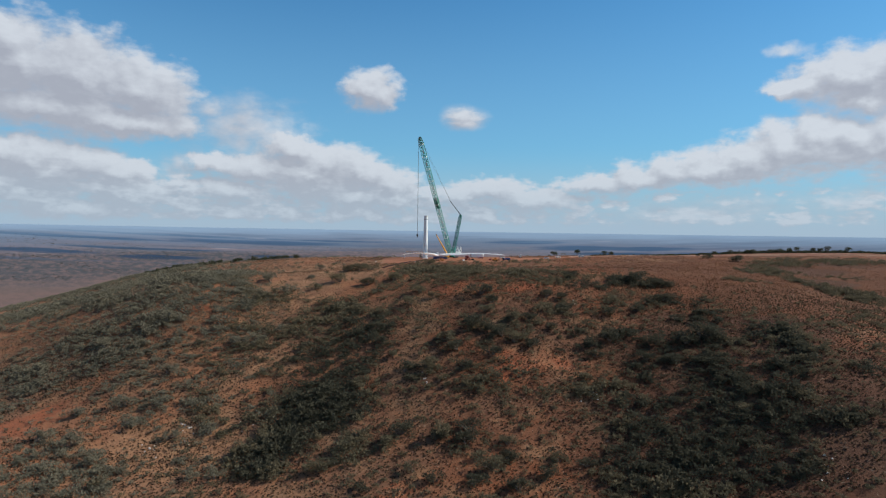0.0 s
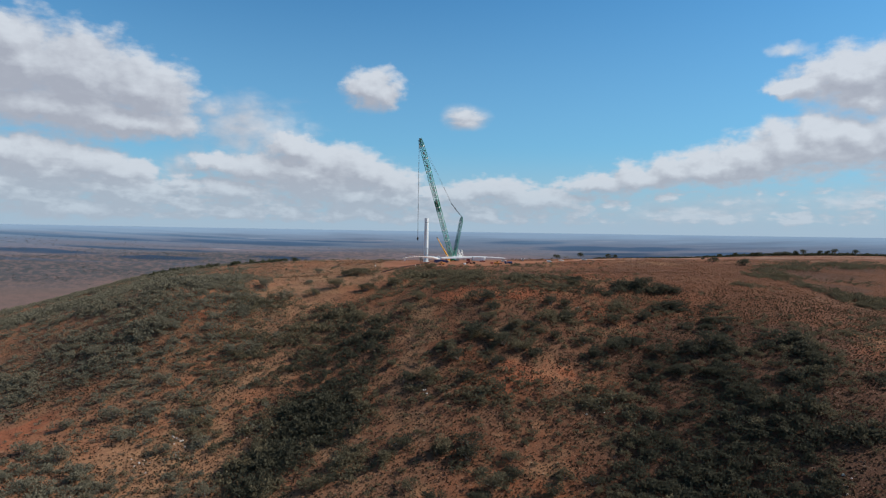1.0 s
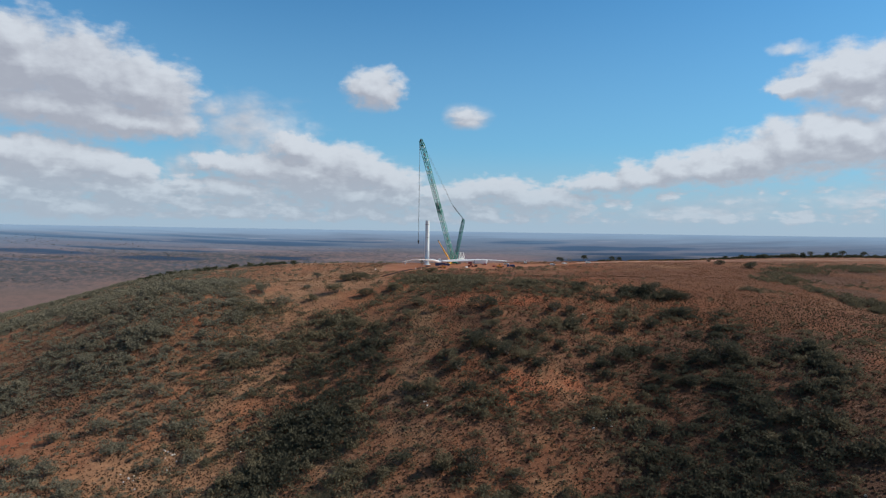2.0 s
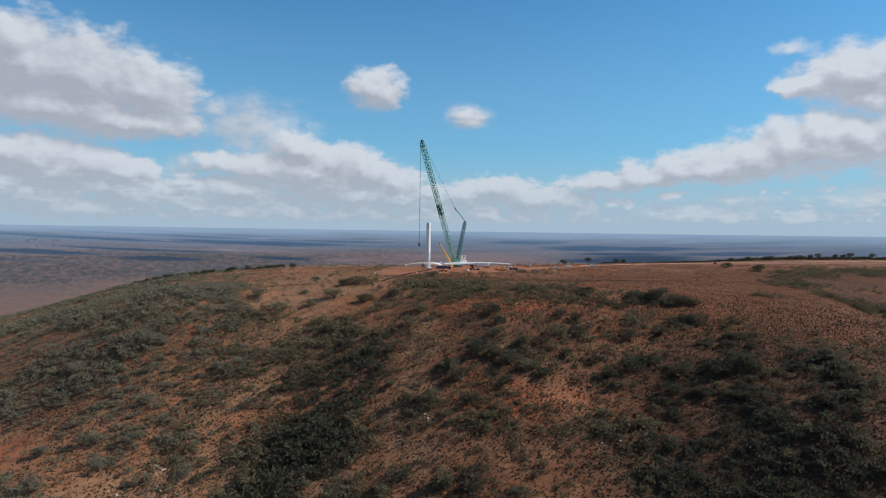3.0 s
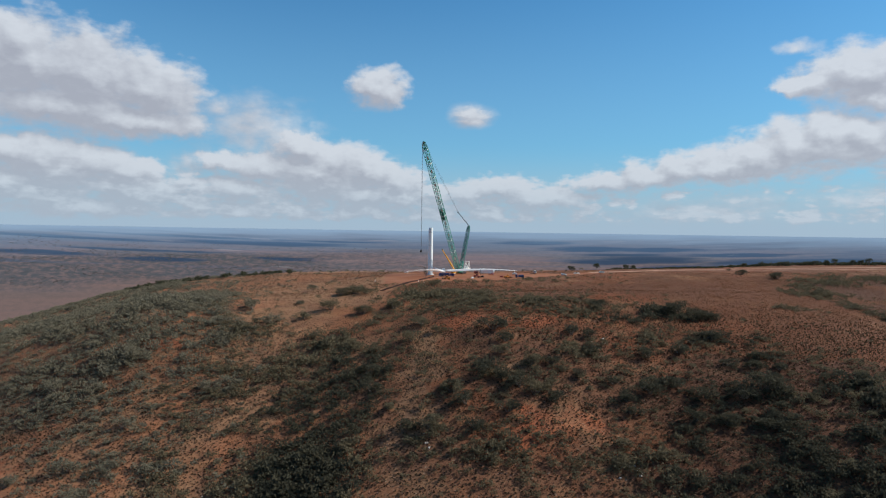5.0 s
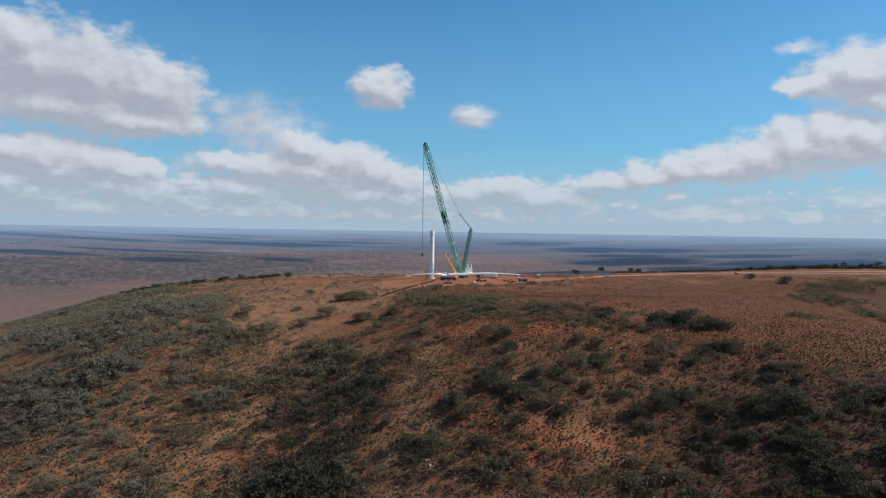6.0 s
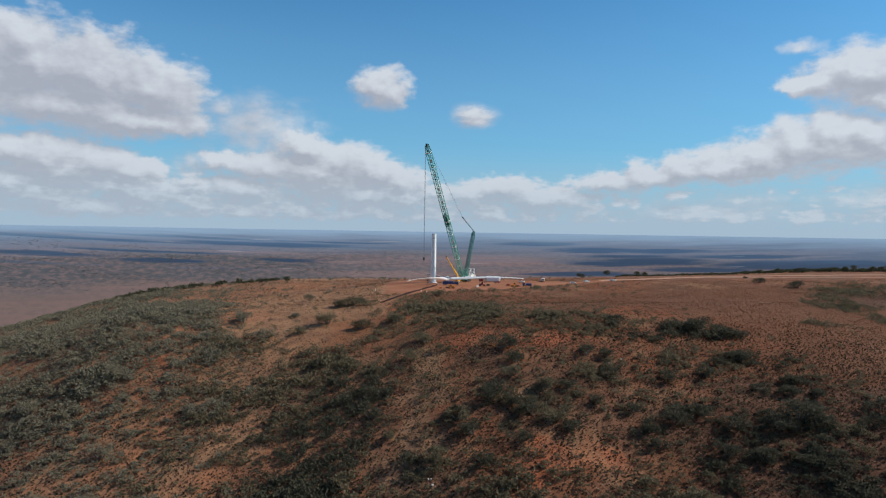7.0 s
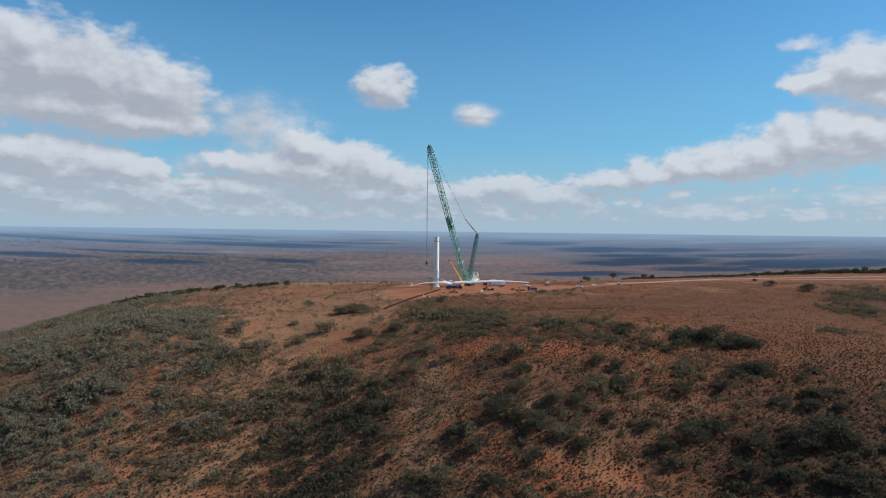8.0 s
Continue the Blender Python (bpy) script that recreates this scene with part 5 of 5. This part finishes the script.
def build_tussocks(name, rng, x, y, mat, label, size):
    """Small three-sided tufts, all in one sheet of grass."""
    z, n = land(x, y), x.size
    size = size * (1 - 0.4 * smooth(y, -270, -170))
    r, h = rng.uniform(0.6, 1.45, n) * size, rng.uniform(0.65, 1.6, n) * size
    a = rng.uniform(0, 6.28, n)
    rim = []
    for k in range(3):
        b = a + k * math.pi / 1.5
        q = r * rng.uniform(0.6, 1.35, n)
        rim.append(np.stack([x + q * np.cos(b), y + q * np.sin(b), z + h * rng.uniform(-0.1, 0.55, n)], -1))
    top = np.stack([x + rng.uniform(-0.2, 0.2, n), y + rng.uniform(-0.2, 0.2, n), z + h], -1)
    v = np.stack(rim + [top], 1).reshape(-1, 3)
    base = np.arange(n)[:, None] * 4
    f = np.concatenate([np.concatenate([base + k, base + (k + 1) % 3, base + 3], 1) for k in range(2)])
    tagged(link_mesh(name, v, f, [mat]), label, "grass", kind="stuff")


def build_tree(at, height, width, seed, label):
    rng = np.random.RandomState(seed)
    t = thing("tree", at, label, "tree", "trees along the ridge")
    bm = bmesh.new()
    rod(bm, (0, 0, -0.2), (0.1, 0, height * 0.38), 0.04 * height, 0.026 * height, 8, False)
    lobes = []
    for k in range(rng.randint(6, 9)):
        a, q = rng.uniform(0, 6.28), width * 0.5 * rng.uniform(0.15, 0.75)
        p = Vector((q * math.cos(a), q * math.sin(a), height * rng.uniform(0.58, 0.86)))
        rod(bm, (0.1, 0, height * rng.uniform(0.25, 0.38)), p, 0.018 * height, 0.006 * height, 6, False)
        lobes.append((p.x, p.y, p.z - 0.16 * height, width * rng.uniform(0.24, 0.36)))
    part("trunk", bm, BARK, t, "grey trunk with forking limbs")
    crown = quads_mesh("crown", sprays(rng, 1000, lobes, 0.26), TREE_LEAF)
    crown.parent = t


def build_ridge_trees():
    """Trees and tall shrubs on the far side of the ridge road."""
    rng = np.random.RandomState(14)
    for k, (x, y, h, w) in enumerate([(138, 32, 5.5, 7.5), (169, 60, 8.0, 6.5), (204, 72, 4.6, 9.5), (212, 76, 4.4, 8.0), (516, 120, 8.5, 8.5), (492, 122, 9.5, 8.5), (484, 124, 8.0, 6.5), (474, 122, 7.5, 6.0), (456, 126, 9.0, 11.0), (449, 130, 7.5, 8.0), (436, 132, 6.0, 9.0), (428, 134, 5.5, 8.5), (405, 136, 5.5, 9.0), (398, 134, 5.0, 8.0), (378, 138, 5.0, 8.5), (360, 140, 4.0, 7.5)]):
        build_tree((x, y), h, w, 300 + k, "dark spreading tree beside the ridge road" if k > 3 else "dark bushy tree behind the parked cars")
    lobes = [bush_lobes(rng, 7) for _ in range(8)]
    out = []
    for _ in range(1150):
        x = rng.uniform(195, 640)
        y = 92 + 0.22 * min(x - 195, 190) + rng.uniform(0, 45)
        r, z = rng.uniform(1.3, 2.6) + 2.4 * smooth(x, 320, 440) * rng.uniform(0, 1), float(land(x, y))
        q = sprays(rng, 48, lobes[rng.randint(8)], 0.20)
        out.append(q * (r, r, r * rng.uniform(0.7, 1.15)) + (x, y, z))
    for _ in range(120):
        x, y = (rng.uniform(-300, -215) if rng.uniform() < 0.55 else rng.uniform(-205, -135)), rng.uniform(26, 48)
        r, z = rng.uniform(2.4, 5.0), float(land(x, y))
        q = sprays(rng, 60, lobes[rng.randint(8)], 0.14)
        out.append(q * (r, r, r * rng.uniform(0.8, 1.2)) + (x, y, z))
    tagged(quads_mesh("ridge_scrub", np.concatenate(out), TREE_LEAF), "dark scrub along the crest of the ridge", "scrub", kind="stuff")


def build_stones():
    """Pale quartz outcrops between the bushes."""
    rng = np.random.RandomState(15)
    v, f = [], []
    for cx, cy, k in ((-118, -338, 16), (-130, -352, 8), (-150, -378, 6), (-85, -335, 6), (80, -352, 10), (150, -428, 10), (2, -330, 6), (90, -270, 5), (-60, -410, 8)):
        for _ in range(k):
            x, y, s = cx + rng.normal(0, 4), cy + rng.normal(0, 4), rng.uniform(0.25, 0.75)
            base = len(v)
            z = float(land(x, y))
            for j in range(6):
                a = j * math.pi / 3 + rng.uniform(-0.3, 0.3)
                v.append((x + s * math.cos(a), y + s * math.sin(a) * 0.8, z - 0.1))
            for j in range(6):
                a = j * math.pi / 3 + rng.uniform(-0.3, 0.3)
                v.append((x + s * 0.6 * math.cos(a), y + s * 0.5 * math.sin(a), z + s * rng.uniform(0.35, 0.7)))
            top = len(v)
            v.append((x, y, z + s * 0.7))
            for j in range(6):
                q = (j + 1) % 6
                f += [(base + j, base + q, base + 6 + q), (base + j, base + 6 + q, base + 6 + j), (base + 6 + j, base + 6 + q, top)]
    tagged(link_mesh("quartz_stones", v, f, [STONE]), "pale quartz stones strewn on the slope", "stones", kind="stuff")


def build_plain_scrub():
    """Low trees dotted over the plain below the range."""
    rng = np.random.RandomState(16)
    x, y = rng.uniform(-2400, 2200, 30000), rng.uniform(900, 3000, 30000)
    reach = np.hypot(x, y + 600)
    ok = rng.uniform(size=x.size) < (0.38 + 0.9 * lattice(x, y, 130, 51)) * smooth(reach, 2050, 2500) * smooth(-x, -100, 500) * (1 - 0.7 * smooth(reach, 3200, 3500))
    x, y = x[ok], y[ok]
    z = land(x, y)
    variants = [sprays(rng, 14, bush_lobes(rng, 5), 0.36)[:, 1:] for _ in range(6)]
    out = []
    for k, (px, py, pz) in enumerate(zip(x, y, z)):
        r = 2.5 + 4.5 * ((k * 37) % 101) / 101
        out.append(variants[k % 6] * (r * 1.2, r, r * 0.4) + (px, py, pz))
    tagged(quads_mesh("plain_scrub", np.concatenate(out), FAR_LEAF), "low scrub dotted over the plain", "scrub", kind="stuff")


build_shrubs()
build_scrub()
build_ridge_trees()
build_stones()
build_plain_scrub()
